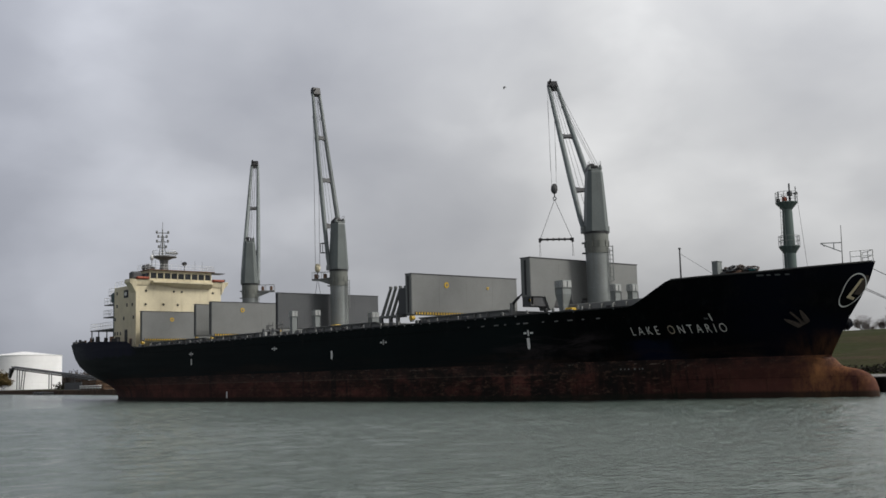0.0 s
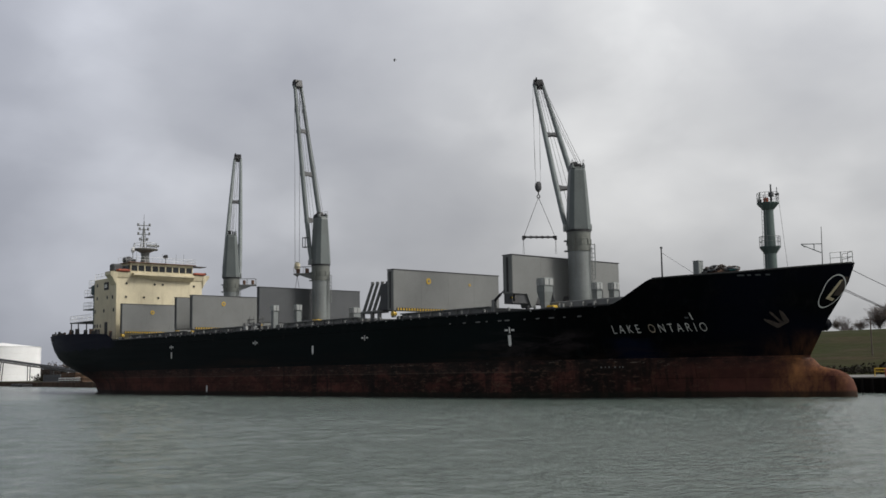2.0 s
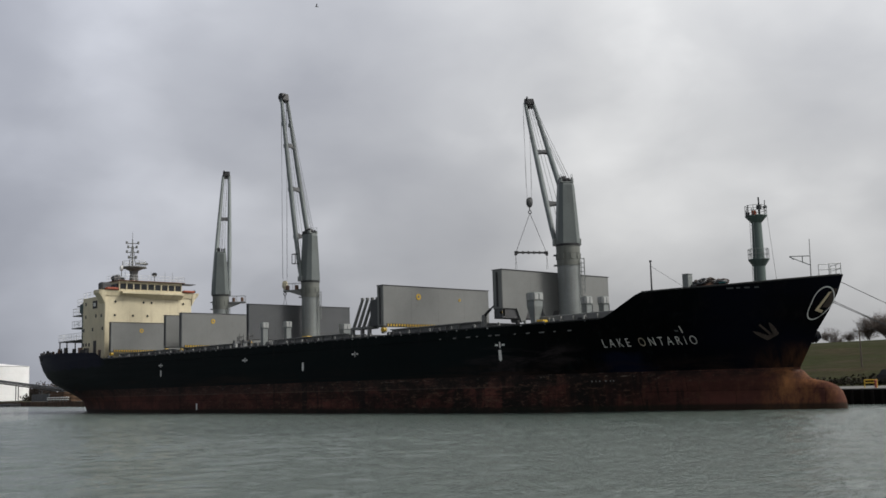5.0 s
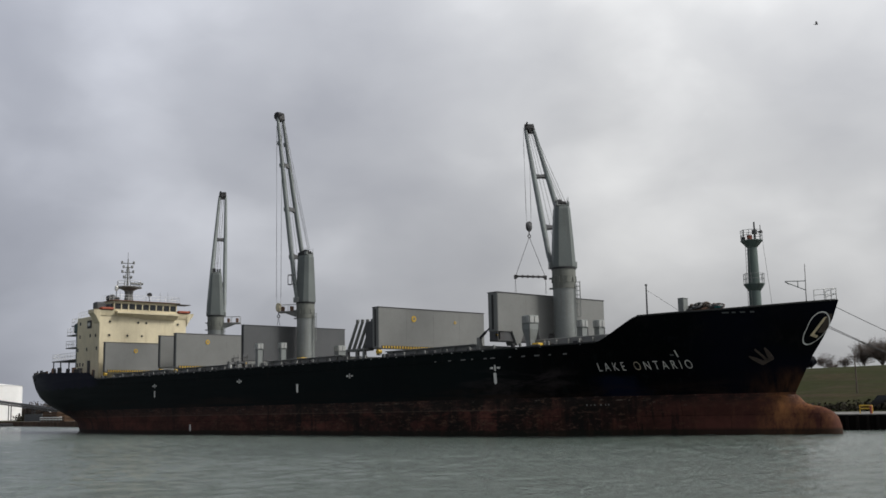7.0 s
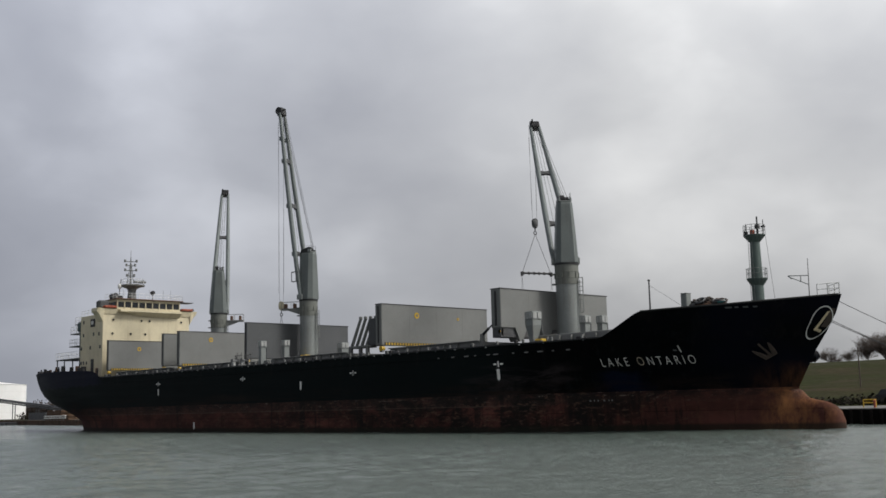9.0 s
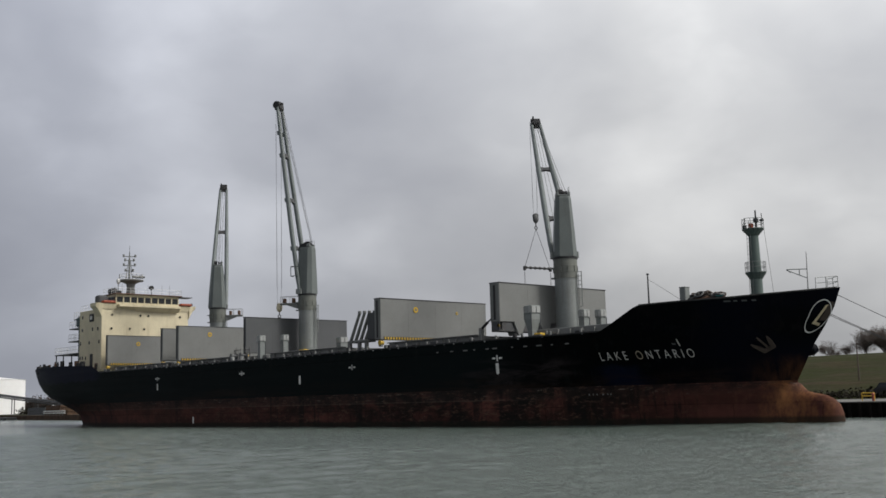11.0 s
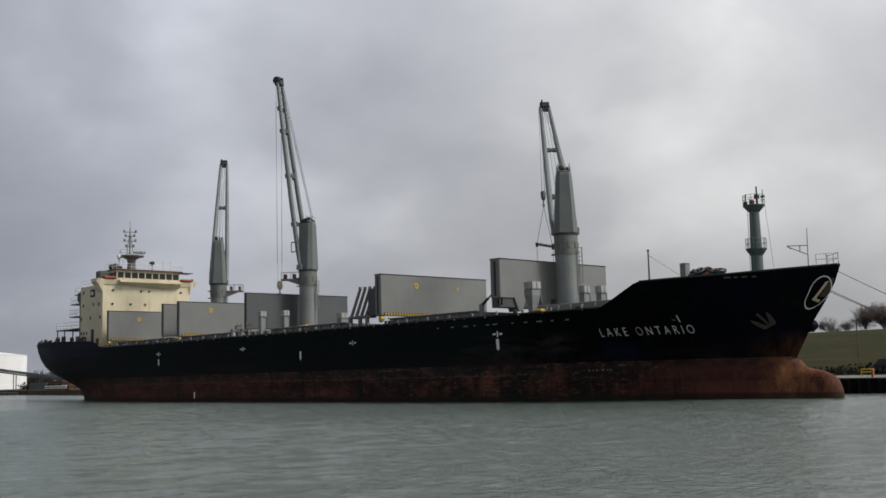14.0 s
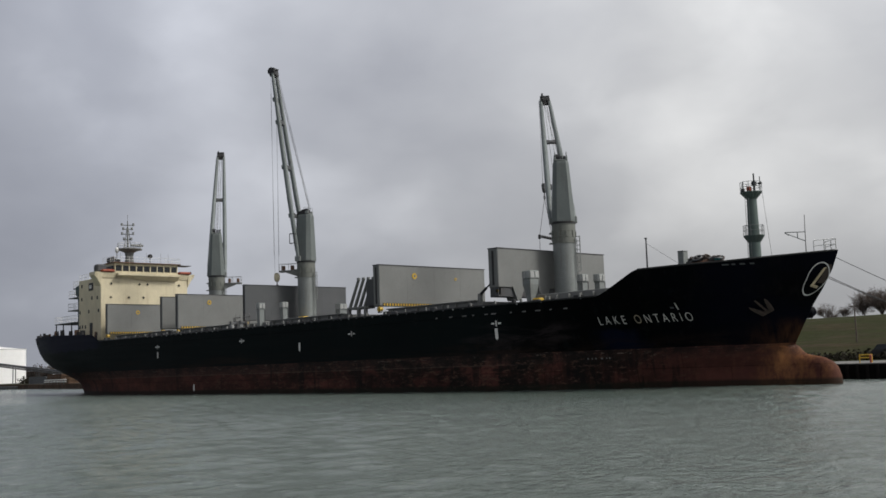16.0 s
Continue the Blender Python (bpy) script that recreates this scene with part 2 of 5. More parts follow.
M_RED = paint("orange_red_paint", (0.30, 0.07, 0.035), (0.12, 0.05, 0.03), 0.4, 0.55)
M_BUFF = paint("buff_mark", (0.56, 0.47, 0.30), (0.1, 0.06, 0.03), 0.6, 0.7, 3.0)
M_OLD = paint("old_anchor_steel", (0.055, 0.041, 0.032), (0.012, 0.010, 0.009), 0.95, 0.85, 3.0, False)
M_FEATHER = paint("grey_feathers", (0.22, 0.22, 0.23), (0.1, 0.1, 0.1), 0.3, 0.8, 4.0, False)
M_RUST = paint("rusty_steel", (0.15, 0.085, 0.055), (0.03, 0.02, 0.015), 0.7, 0.8, 2.0)
M_GREEN = paint("mast_green_grey", (0.085, 0.12, 0.108), (0.08, 0.07, 0.05), 0.5, 0.5)
M_ROPE = paint("wire_rope", (0.075, 0.075, 0.075), (0.02, 0.02, 0.02), 0.3, 0.7, 3.0)
M_TEAL = paint("teal_tarpaulin", (0.05, 0.22, 0.22), (0.05, 0.05, 0.05), 0.3, 0.7, 2.0)


def glass_dark():
    n = Nodes("dark_window_glass")
    return n.surface(n.mix(n.noise(1.5), (0.012, 0.014, 0.016), (0.03, 0.033, 0.036)), 0.22, 0, None, spec=0.35)


M_GLASS = glass_dark()


# ---- building helpers ----
def box(bm, x0, x1, y0, y1, z0, z1, bevel=0.0):
    made = bmesh.ops.create_cube(bm, size=1.0, matrix=Matrix.Translation(((x0 + x1) / 2, (y0 + y1) / 2, (z0 + z1) / 2)) @ Matrix.Diagonal((abs(x1 - x0), abs(y1 - y0), abs(z1 - z0), 1)))
    if bevel:
        es = {e for v in made["verts"] for e in v.link_edges}
        bmesh.ops.bevel(bm, geom=list(es), offset=bevel, segments=1, affect="EDGES")
    return bm


def rod(bm, a, b, r0, r1=None, n=8):
    a, b = Vector(a), Vector(b)
    r1 = r0 if r1 is None else r1
    m = Matrix.Translation((a + b) / 2) @ (b - a).to_track_quat("Z", "Y").to_matrix().to_4x4()
    bmesh.ops.create_cone(bm, cap_ends=True, segments=n, radius1=r0, radius2=r1, depth=(b - a).length, matrix=m)
    return bm


def ball(bm, c, r, sx=1, sy=1, sz=1, n=10):
    bmesh.ops.create_uvsphere(bm, u_segments=n, v_segments=max(6, n * 2 // 3), radius=r, matrix=Matrix.Translation(c) @ Matrix.Diagonal((sx, sy, sz, 1)))
    return bm


def ring(bm, c, r, tube, axis="X", n=20, k=6):
    turn = {"X": Matrix.Rotation(radians(90), 4, "Y"), "Y": Matrix.Rotation(radians(90), 4, "X"), "Z": Matrix.Identity(4)}[axis]
    m = Matrix.Translation(c) @ turn
    vs = [[bm.verts.new(m @ Vector(((r + tube * math.cos(2 * math.pi * j / k)) * math.cos(2 * math.pi * i / n), (r + tube * math.cos(2 * math.pi * j / k)) * math.sin(2 * math.pi * i / n), tube * math.sin(2 * math.pi * j / k)))) for j in range(k)] for i in range(n)]
    for i in range(n):
        for j in range(k):
            bm.faces.new((vs[i][j], vs[(i + 1) % n][j], vs[(i + 1) % n][(j + 1) % k], vs[i][(j + 1) % k]))
    return bm


def loft(bm, rings, caps=True, closed=True):
    """Skin through rings of points."""
    vs = [[bm.verts.new(p) for p in r] for r in rings]
    for a, b in zip(vs, vs[1:]):
        k = len(a)
        for i in range(k if closed else k - 1):
            bm.faces.new((a[i], a[(i + 1) % k], b[(i + 1) % k], b[i]))
    if caps:
        bm.faces.new(vs[0][::-1])
        bm.faces.new(vs[-1])
    return bm


def mesh_of(name, bm, material, smooth=False):
    bmesh.ops.recalc_face_normals(bm, faces=bm.faces[:])
    me = bpy.data.meshes.new(name)
    bm.to_mesh(me)
    bm.free()
    me.materials.append(material)
    if smooth:
        for p in me.polygons:
            p.use_smooth = True
        me.set_sharp_from_angle(angle=radians(38))
    return me


def part(name, bm, material, parent, label="", smooth=False, at=None):
    ob = new(name, mesh_of(name, bm, material, smooth))
    ob.parent = parent
    if at is not None:
        ob.matrix_basis = at
    return tagged(ob, label)


def thing(name, label, category, at=None, group="", kind=""):
    ob = new(name)
    ob.empty_display_size = 0.3
    if at is not None:
        ob.matrix_basis = at
    return tagged(ob, label, category, group, kind)


def solid(name, bm, material, label, category="", kind="", group="", smooth=False, at=None):
    ob = new(name, mesh_of(name, bm, material, smooth))
    if at is not None:
        ob.matrix_basis = at
    return tagged(ob, label, category, group, kind)


def B():
    return bmesh.new()


def fence(parent, pts, height=1.0, step=1.4, rails=(0.5, 1.0), r=0.022, material=None):
    """Posts and rails along a line of points, as parts."""
    material = material or M_WHITE
    bmr = B()
    for a, b in zip(pts, pts[1:]):
        a, b = Vector(a), Vector(b)
        k = max(1, round((b - a).length / step))
        for h in rails:
            rod(bmr, a + Vector((0, 0, height * h)), b + Vector((0, 0, height * h)), r, n=5)
        for i in range(k + 1):
            p = a.lerp(b, i / k)
            rod(bmr, p, p + Vector((0, 0, height)), r * 1.15, n=5)
    return part("railing", bmr, material, parent, "thin steel pipe railing")


# ---- water, quay and land ----
def ground_material(name, a, b, scale, bump=0.3):
    n = Nodes(name)
    f1, f2 = n.noise(scale, 6, 0.65), n.noise(scale * 9, 4, 0.7)
    col = n.mix(n.ramp(f1, (0.35, 0.0), (0.65, 1.0)), a, b)
    col = n.mix(0.25, col, n.ramp(f2, (0.3, 0.0), (0.7, 1.0)), "OVERLAY")
    return n.surface(col, 0.9, 0, f2, bump, 0.1, 0.2)


M_QUAY = ground_material("quay_concrete", (0.15, 0.147, 0.14), (0.23, 0.225, 0.215), 0.15)
def grass_material():
    n = Nodes("rough_grass")
    patch = n.noise(0.16, 6, 0.65, (0.3, 1, 1), 0.3)
    tuft = n.noise(1.3, 5, 0.7, (0.5, 1, 1))
    col = n.ramp(patch, (0.34, (0.048, 0.034, 0.018)), (0.47, (0.030, 0.031, 0.010)), (0.58, (0.024, 0.031, 0.006)), (0.70, (0.040, 0.034, 0.016)))
    col = n.mix(0.45, col, n.ramp(tuft, (0.3, 0.1), (0.7, 0.9)), "OVERLAY")
    return n.surface(col, 0.95, 0, tuft, 1.0, 0.15, 0.1)


M_GRASS = grass_material()
M_TIMBER = ground_material("dark_quay_timber", (0.005, 0.0045, 0.004), (0.014, 0.011, 0.010), 0.8)
M_BROWN = ground_material("brown_quay_face", (0.05, 0.03, 0.02), (0.11, 0.07, 0.045), 0.5)
M_BARK = ground_material("bark", (0.06, 0.050, 0.045), (0.11, 0.09, 0.08), 1.5)
M_TWIG = ground_material("winter_twigs", (0.09, 0.072, 0.065), (0.14, 0.115, 0.10), 0.8)
M_BRUSH = ground_material("dark_brush", (0.012, 0.012, 0.009), (0.035, 0.03, 0.02), 0.5, 0.8)
M_AUTUMN = ground_material("brown_leaves", (0.07, 0.05, 0.02), (0.14, 0.10, 0.04), 0.8)
QUAY_Y, QUAY_Z = 11.5, 1.15


def shore(x):
    """The water's edge on the quay side: the berth, then an older wharf set back beyond it."""
    return QUAY_Y if x >= -10 else 21.3 + (-10 - x) * 0.165


def wave_sheet():
    """One sheet of water out to the horizon, with short wind waves in the basin between the banks."""
    xs = np.concatenate([[-4300, -1500, -600, -250, -90], np.arange(-40, 60, 1.6), np.arange(60, 188, 0.3), [195, 215, 260, 500, 1500, 4300]])
    ys = np.concatenate([[-4300, -1500, -500, -180, -110], np.arange(-84, 12, 0.3), [20, 60, 300, 1200, 4300]])
    X, Y = np.meshgrid(xs, ys, indexing="ij")
    rng = np.random.default_rng(4)
    Z = np.zeros_like(X)
    for k in range(46):
        lam = 0.7 * 4.0 ** (k / 45)
        a = math.radians(205) + rng.normal(0, 0.75)
        ph = rng.uniform(0, 6.28)
        amp = 0.0042 * lam ** 0.55
        s = np.sin(2 * math.pi * (X * math.cos(a) + Y * math.sin(a)) / lam + ph)
        fine = (np.clip((X - 50) / 20, 0, 1) if lam < 5 else np.clip((X + 60) / 40, 0, 1))
        Z += amp * (s + 0.25 * (s * s - 0.5)) * fine
    Z *= np.clip((Y + 110) / 20, 0, 1) * np.clip((14 - Y) / 6, 0, 1) * np.clip((215 - X) / 20, 0, 1)
    gust = 0.75 + 0.35 * np.sin(X * 0.11 + Y * 0.05) * np.sin(Y * 0.09 - X * 0.03 + 1.0)
    Z *= gust
    nx, ny = X.shape
    me = bpy.data.meshes.new("water")
    idx = np.arange(nx * ny).reshape(nx, ny)
    quads = np.stack([idx[:-1, :-1], idx[1:, :-1], idx[1:, 1:], idx[:-1, 1:]], -1).reshape(-1, 4)
    me.vertices.add(nx * ny)
    me.vertices.foreach_set("co", np.stack([X, Y, Z], -1).ravel())
    me.loops.add(quads.size)
    me.loops.foreach_set("vertex_index", quads.ravel())
    me.polygons.add(len(quads))
    me.polygons.foreach_set("loop_start", np.arange(0, quads.size, 4))
    me.polygons.foreach_set("use_smooth", np.ones(len(quads), dtype=bool))
    me.update(calc_edges=True)
    me.materials.append(M_WATER)
    return tagged(new("water", me), "grey-green rippled harbour water", "water", "", "structure")


def build_setting():
    sheet = wave_sheet()
    # land behind the quay, rising to a grassy bank
    bm = B()
    ys = [QUAY_Y + 0.6, 20, 30, 44, 50, 58, 66, 76, 88, 100, 115, 140, 200, 400, 1200, 3900]
    hs = [0, 0, 0, 0, 0.5, 1.7, 2.9, 4.4, 5.9, 6.9, 7.3, 7.4, 7.4, 7.4, 7.4, 7.4]
    xs = [-3900, -1200, -900, -500, -300, -200, -100, -60, -10.3, -10, 0, 20] + [20 + 6 * i for i in range(1, 42)] + [300, 500, 1200, 3900]
    grid = []
    for x in xs:
        k = min(1, max(0, (x - 10) / 40))
        grid.append([bm.verts.new((x, max(y, shore(x) + 0.6 + 0.01 * i), QUAY_Z + h * k + (0.35 * noise.noise((x * 0.05, y * 0.06, 3)) if 46 < y < 250 and k > 0 else 0))) for i, (y, h) in enumerate(zip(ys, hs))])
    for a, b in zip(grid, grid[1:]):
        for i in range(len(ys) - 1):
            f = bm.faces.new((a[i], b[i], b[i + 1], a[i + 1]))
            f.material_index = 1 if ys[i] >= 44 else 0
            f.smooth = True
    land = solid("ground", bm, M_QUAY, "concrete quay apron rising to a rough grassy bank", "ground", "structure")
    land.data.materials.append(M_GRASS)
    bm = box(B(), -10, 900, QUAY_Y, QUAY_Y + 0.7, -3, QUAY_Z + 0.02)
    wall = solid("quay_wall", bm, M_TIMBER, "dark timber-faced quay wall", "quay wall", "structure")
    cap = box(B(), -10, 900, QUAY_Y - 0.12, QUAY_Y + 0.75, QUAY_Z + 0.024, QUAY_Z + 0.12, 0.03)
    part("capping_beam", cap, M_QUAY, wall, "pale concrete capping beam")
    pile = mesh_of("pile", rod(B(), (0, 0, -2.5), (0, 0, QUAY_Z + 0.02), 0.17, 0.15, 8), M_TIMBER)
    for i in range(34):
        ob = new("pile", pile)
        ob.parent = wall
        ob.matrix_basis = pose(126 + i * 0.85, QUAY_Y - 0.17, random.uniform(-0.12, 0.0))
    bank = B()
    for a, b in (((-10.1, QUAY_Y), (-10.1, 21.3)), ((-10.0, 21.3), (-300, shore(-300))), ((-300, shore(-300)), (-900, shore(-900)))):
        d = (Vector((*b, 0)) - Vector((*a, 0))).normalized() * 0.35
        n = Vector((-d.y, d.x, 0))
        ring_ = [Vector((*a, 0)) + n, Vector((*b, 0)) + n, Vector((*b, 0)) - n, Vector((*a, 0)) - n]
        loft(bank, [[(p.x, p.y, z) for p in ring_] for z in (-3, QUAY_Z + 0.05)])
    part("old_wharf", bank, M_BROWN, wall, "brown weathered timber wharf edge")
    for i in range(20):
        ob = new("pile", pile)
        ob.parent = wall
        ob.matrix_basis = pose(-9.5 + i * 1.5, QUAY_Y - 0.17, random.uniform(-0.12, 0.0))
    return sheet


class Sticks:
    """Many thin tapered sticks gathered into one mesh."""

    def __init__(self):
        self.v, self.f = [], []

    def add(self, p, q, r0, r1, n=3):
        d = (q - p).normalized()
        a = d.orthogonal().normalized()
        b = d.cross(a)
        k = len(self.v)
        for c, r in ((p, r0), (q, r1)):
            for i in range(n):
                t = 2 * math.pi * i / n
                self.v.append(tuple(c + (a * math.cos(t) + b * math.sin(t)) * r))
        for i in range(n):
            self.f.append((k + i, k + (i + 1) % n, k + n + (i + 1) % n, k + n + i))

    def leaf(self, c, vs):
        k = len(self.v)
        self.v += [tuple(c + v) for v in vs]
        self.f.append((k, k + 1, k + 2, k + 3))

    def ob(self, name, material, parent, label):
        me = bpy.data.meshes.new(name)
        me.from_pydata(self.v, [], self.f)
        me.materials.append(material)
        o = new(name, me)
        o.parent = parent
        return tagged(o, label)


def bare_tree(x, y, z, h, seed, leaves=None, label="bare winter tree on the bank"):
    """Tapered trunk, forking limbs, and a haze of fine twigs."""
    rnd = random.Random(seed)
    t = thing("tree", label, "tree", pose(x, y, z), "bank trees")
    wood, twigs, tips = Sticks(), Sticks(), []

    def grow(p, d, l, r, level):
        q = p + d * l
        wood.add(p, q, r, r * 0.7, 7 if level < 2 else 3)
        if level > 2:
            tips.append((p.lerp(q, 0.5), d))
        if level == 5:
            tips.append((q, d))
            return
        for k in range((4, 4, 3, 2, 2)[level]):
            e = (d + Vector((rnd.uniform(-1, 1), rnd.uniform(-1, 1), rnd.uniform(-0.35, 0.8))) * (1.05 if level < 2 else 0.8)).normalized()
            grow(p.lerp(q, rnd.uniform(0.35 if level else 0.6, 1.0)), e, l * rnd.uniform(0.8, 1.12), r * 0.6, level + 1)

    grow(Vector((0, 0, -0.3)), Vector((rnd.uniform(-0.08, 0.08), rnd.uniform(-0.08, 0.08), 1)), h * 0.14, h * 0.012, 0)
    for q, d in tips:
        for k in range(4):
            e = (d + Vector((rnd.uniform(-1, 1), rnd.uniform(-1, 1), rnd.uniform(-0.5, 0.9)))).normalized()
            l = h * rnd.uniform(0.06, 0.13)
            if leaves:
                s = h * 0.03
                twigs.leaf(q + e * l * 0.6, [Vector((rnd.uniform(-s, s), rnd.uniform(-s, s), rnd.uniform(-s, s))) for _ in range(4)])
            else:
                twigs.add(q, q + e * l, h * 0.0016, h * 0.0009, 3)
    wood.ob("trunk", M_BARK, t, "grey-brown trunk and forking limbs")
    tagged(twigs.ob("crown", leaves or M_TWIG, t, "fine leafless twigs" if not leaves else "sparse brown autumn leaves"), kind="stuff")
    return t


def brush(x0, x1, y, z, h, seed, label, material=None):
    rnd = random.Random(seed)
    tufts = Sticks()
    for k in range(int((x1 - x0) * 70 * max(1.0, h / 6))):
        x = rnd.uniform(x0, x1)
        hh = h * (0.55 + 0.45 * noise.noise((x * 0.25, seed, 0))) * rnd.uniform(0.3, 1.0)
        p = Vector((x, y + rnd.uniform(-2.0, 2.0), z + hh * rnd.uniform(0.0, 1.0)))
        s = rnd.uniform(0.15, 0.4) * max(1.0, h / 7)
        tufts.leaf(p, [Vector((rnd.uniform(-s, s), rnd.uniform(-s, s), rnd.uniform(-s, s))) for _ in range(4)])
    ob = tufts.ob("brush", material or M_BRUSH, None, label)
    return tagged(ob, "", "shrubs", "", "stuff")


def build_far_left():
    # white storage tank
    tk = thing("storage_tank", "white cylindrical storage tank with a shallow cone roof", "storage tank", pose(-284.8, 89.7, QUAY_Z))
    part("shell", rod(B(), (0, 0, 0), (0, 0, 14.0), 15.2, 15.2, 64), M_TANK, tk, "bright white plated shell", True)
    part("roof", rod(B(), (0, 0, 14.05), (0, 0, 15.9), 15.3, 0.6, 64), M_TANK, tk, "white shallow cone roof")
    part("rim", ring(B(), (0, 0, 14.05), 15.25, 0.12, "Z", 64), M_WHITE, tk)
    for k in range(1, 5):
        part("plate_seam", ring(B(), (0, 0, 2.8 * k), 15.2, 0.025, "Z", 64, 4), M_WHITE, tk)
    part("door", box(B(), 5.0, 7.2, -14.6, -13.6, 0, 2.4, 0.05), M_GREY, tk)
    # sloping conveyor
    cv = thing("conveyor", "dark sloping truss conveyor with handrails on trestles", "conveyor", pose(0, 60, 0))
    a, b = Vector((-211, 0, 8.6)), Vector((-138, 0, 3.6))
    for dz, dy in ((0, -0.6), (0, 0.6), (0.9, -0.6), (0.9, 0.6)):
        part("chord", rod(B(), a + Vector((0, dy, dz)), b + Vector((0, dy, dz)), 0.13, n=6), M_SLATE, cv)
    for k in range(28):
        p, q = a.lerp(b, k / 28), a.lerp(b, (k + 1) / 28)
        part("brace", rod(B(), p + Vector((0, -0.6, 0.9 * (k % 2))), q + Vector((0, -0.6, 0.9 * (1 - k % 2))), 0.06, n=5), M_SLATE, cv)
    part("belt", box(B(), -0.5, 0.5, -0.55, 0.55, -0.1, 0.1), M_BLACK, cv, at=Matrix.Translation(a.lerp(b, 0.5) + Vector((0, 0, 0.5))) @ (b - a).to_track_quat("X", "Z").to_matrix().to_4x4() @ Matrix.Diagonal((73, 1, 1, 1)))
    part("chute", loft(B(), [[(-213, -0.6, 8.9), (-210.5, -0.6, 8.9), (-210.5, 0.6, 8.9), (-213, 0.6, 8.9)], [(-214.5, -0.3, 5.4), (-213.6, -0.3, 5.4), (-213.6, 0.3, 5.4), (-214.5, 0.3, 5.4)]]), M_BLACK, cv)
    for x, s in ((-205.5, 0), (-200, 1.8), (-176, 0), (-157, 0)):
        z = a.lerp(b, (x + 211) / 73).z
        part("trestle", rod(B(), (x - s, -0.4, QUAY_Z), (x, -0.4, z), 0.16, n=6), M_SLATE, cv)
        part("trestle", rod(B(), (x - s, 0.4, QUAY_Z), (x, 0.4, z), 0.16, n=6), M_SLATE, cv)
    # moored float, pipe rail, tent and sheds
    fl = thing("work_float", "low dark work float moored along the quay", "pontoon", pose(-121, 37.4, 0, 0, 0, -9.4))
    part("float_hull", box(B(), -7.2, 7.2, -1.4, 1.4, -0.5, 0.75, 0.12), M_BLACK, fl)
    for s in (-6, -2, 2, 6):
        part("tyre_fender", ring(B(), (s, -1.5, 0.35), 0.3, 0.11, "Y", 14), M_BLACK, fl)
    pr = thing("pipe_rail", "pale horizontal pipe rail on short posts along the quay", "pipe", pose(-36, 19.5, QUAY_Z, 0, 0, -9.4))
    for z in (0.55, 0.95):
        part("pipe", rod(B(), (-27, 0, z), (-8, 0, z), 0.09, n=8), M_WHITE, pr)
    for k in range(7):
        part("post", rod(B(), (-26.5 + 2.75 * k, 0, 0), (-26.5 + 2.75 * k, 0, 1.0), 0.07, n=6), M_SLATE, pr)
    tn = thing("tent", "white peaked storage tent behind the quay", "tent", pose(-147, 62, QUAY_Z))
    part("canopy", loft(B(), [[(-2.4, -2, 0), (2.6, -2, 0), (2.6, 2, 0), (-2.4, 2, 0)], [(-2.3, -2, 1.5), (2.4, -2, 1.1), (2.4, 2, 1.1), (-2.3, 2, 1.5)], [(-2.0, -0.2, 2.8), (-1.6, -0.2, 2.8), (-1.6, 0.2, 2.8), (-2.0, 0.2, 2.8)]]), M_TANK, tn)
    for x, y, w, d, h, m, lab in ((-100, 44, 9, 5, 2.4, M_BROWN, "low brown stack of timber on the quay"), (-126, 50, 12, 5, 2.0, M_SLATE, "low grey shed behind the quay"), (-84, 37, 14, 3, 1.1, M_BROWN, "long brown timber stack by the quay edge")):
        sh = thing("timber_stack" if m is M_BROWN else "shed", lab, "stack" if m is M_BROWN else "shed", pose(x, y, QUAY_Z))
        for k in range(4):
            part("layer", box(B(), -w / 2 + 0.1 * (k % 2), w / 2 - 0.15 * (k % 3), -d / 2, d / 2, h * k / 4, h * (k + 1) / 4 - 0.03, 0.02), m, sh)
    bare_tree(-228, 62, QUAY_Z, 11.0, 5, M_AUTUMN, "tree with sparse brown leaves beside a storage tank")
    bare_tree(-220, 60, QUAY_Z, 7.5, 6, M_AUTUMN, "small tree with brown leaves by the conveyor")
    for k, (x, y, h) in enumerate(((-172, 75, 8.0), (-160, 72, 9.5), (-151, 78, 8.0), (-140, 74, 6.5), (-165, 95, 9.0))):
        bare_tree(x, y, QUAY_Z, h, 20 + k, None, "leafless tree behind the quay")
    brush(-190, -118, 68, QUAY_Z, 4.5, 8, "dark scrub behind the quay")
    brush(-320, -235, 118, QUAY_Z, 13.0, 9, "brown-grey leafless woods far behind the quay", M_BARK)


def car(x, y, z, yaw, material, label):
    c = thing("car", label, "car", pose(x, y, z, 0, 0, yaw), "parked cars")
    part("body", loft(B(), [[(-2.1, s * 0.82, 0.35), (2.1, s * 0.82, 0.35), (2.15, s * 0.8, 0.75), (1.0, s * 0.8, 0.95), (-2.0, s * 0.8, 0.98), (-2.15, s * 0.8, 0.7)] for s in (-1, 1)]), material, c)
    part("cabin", loft(B(), [[(-1.9, s * 0.76, 0.95), (1.0, s * 0.76, 0.95), (0.3, s * 0.62, 1.5), (-1.5, s * 0.62, 1.5)] for s in (-1, 1)]), M_GLASS, c)
    part("roof", box(B(), -1.45, 0.25, -0.6, 0.6, 1.5, 1.54, 0.01), material, c)
    for a in (-1.3, 1.35):
        for s in (-1, 1):
            part("wheel", rod(B(), (a, s * 0.66, 0.33), (a, s * 0.86, 0.33), 0.33, n=16), M_BLACK, c)
    return c


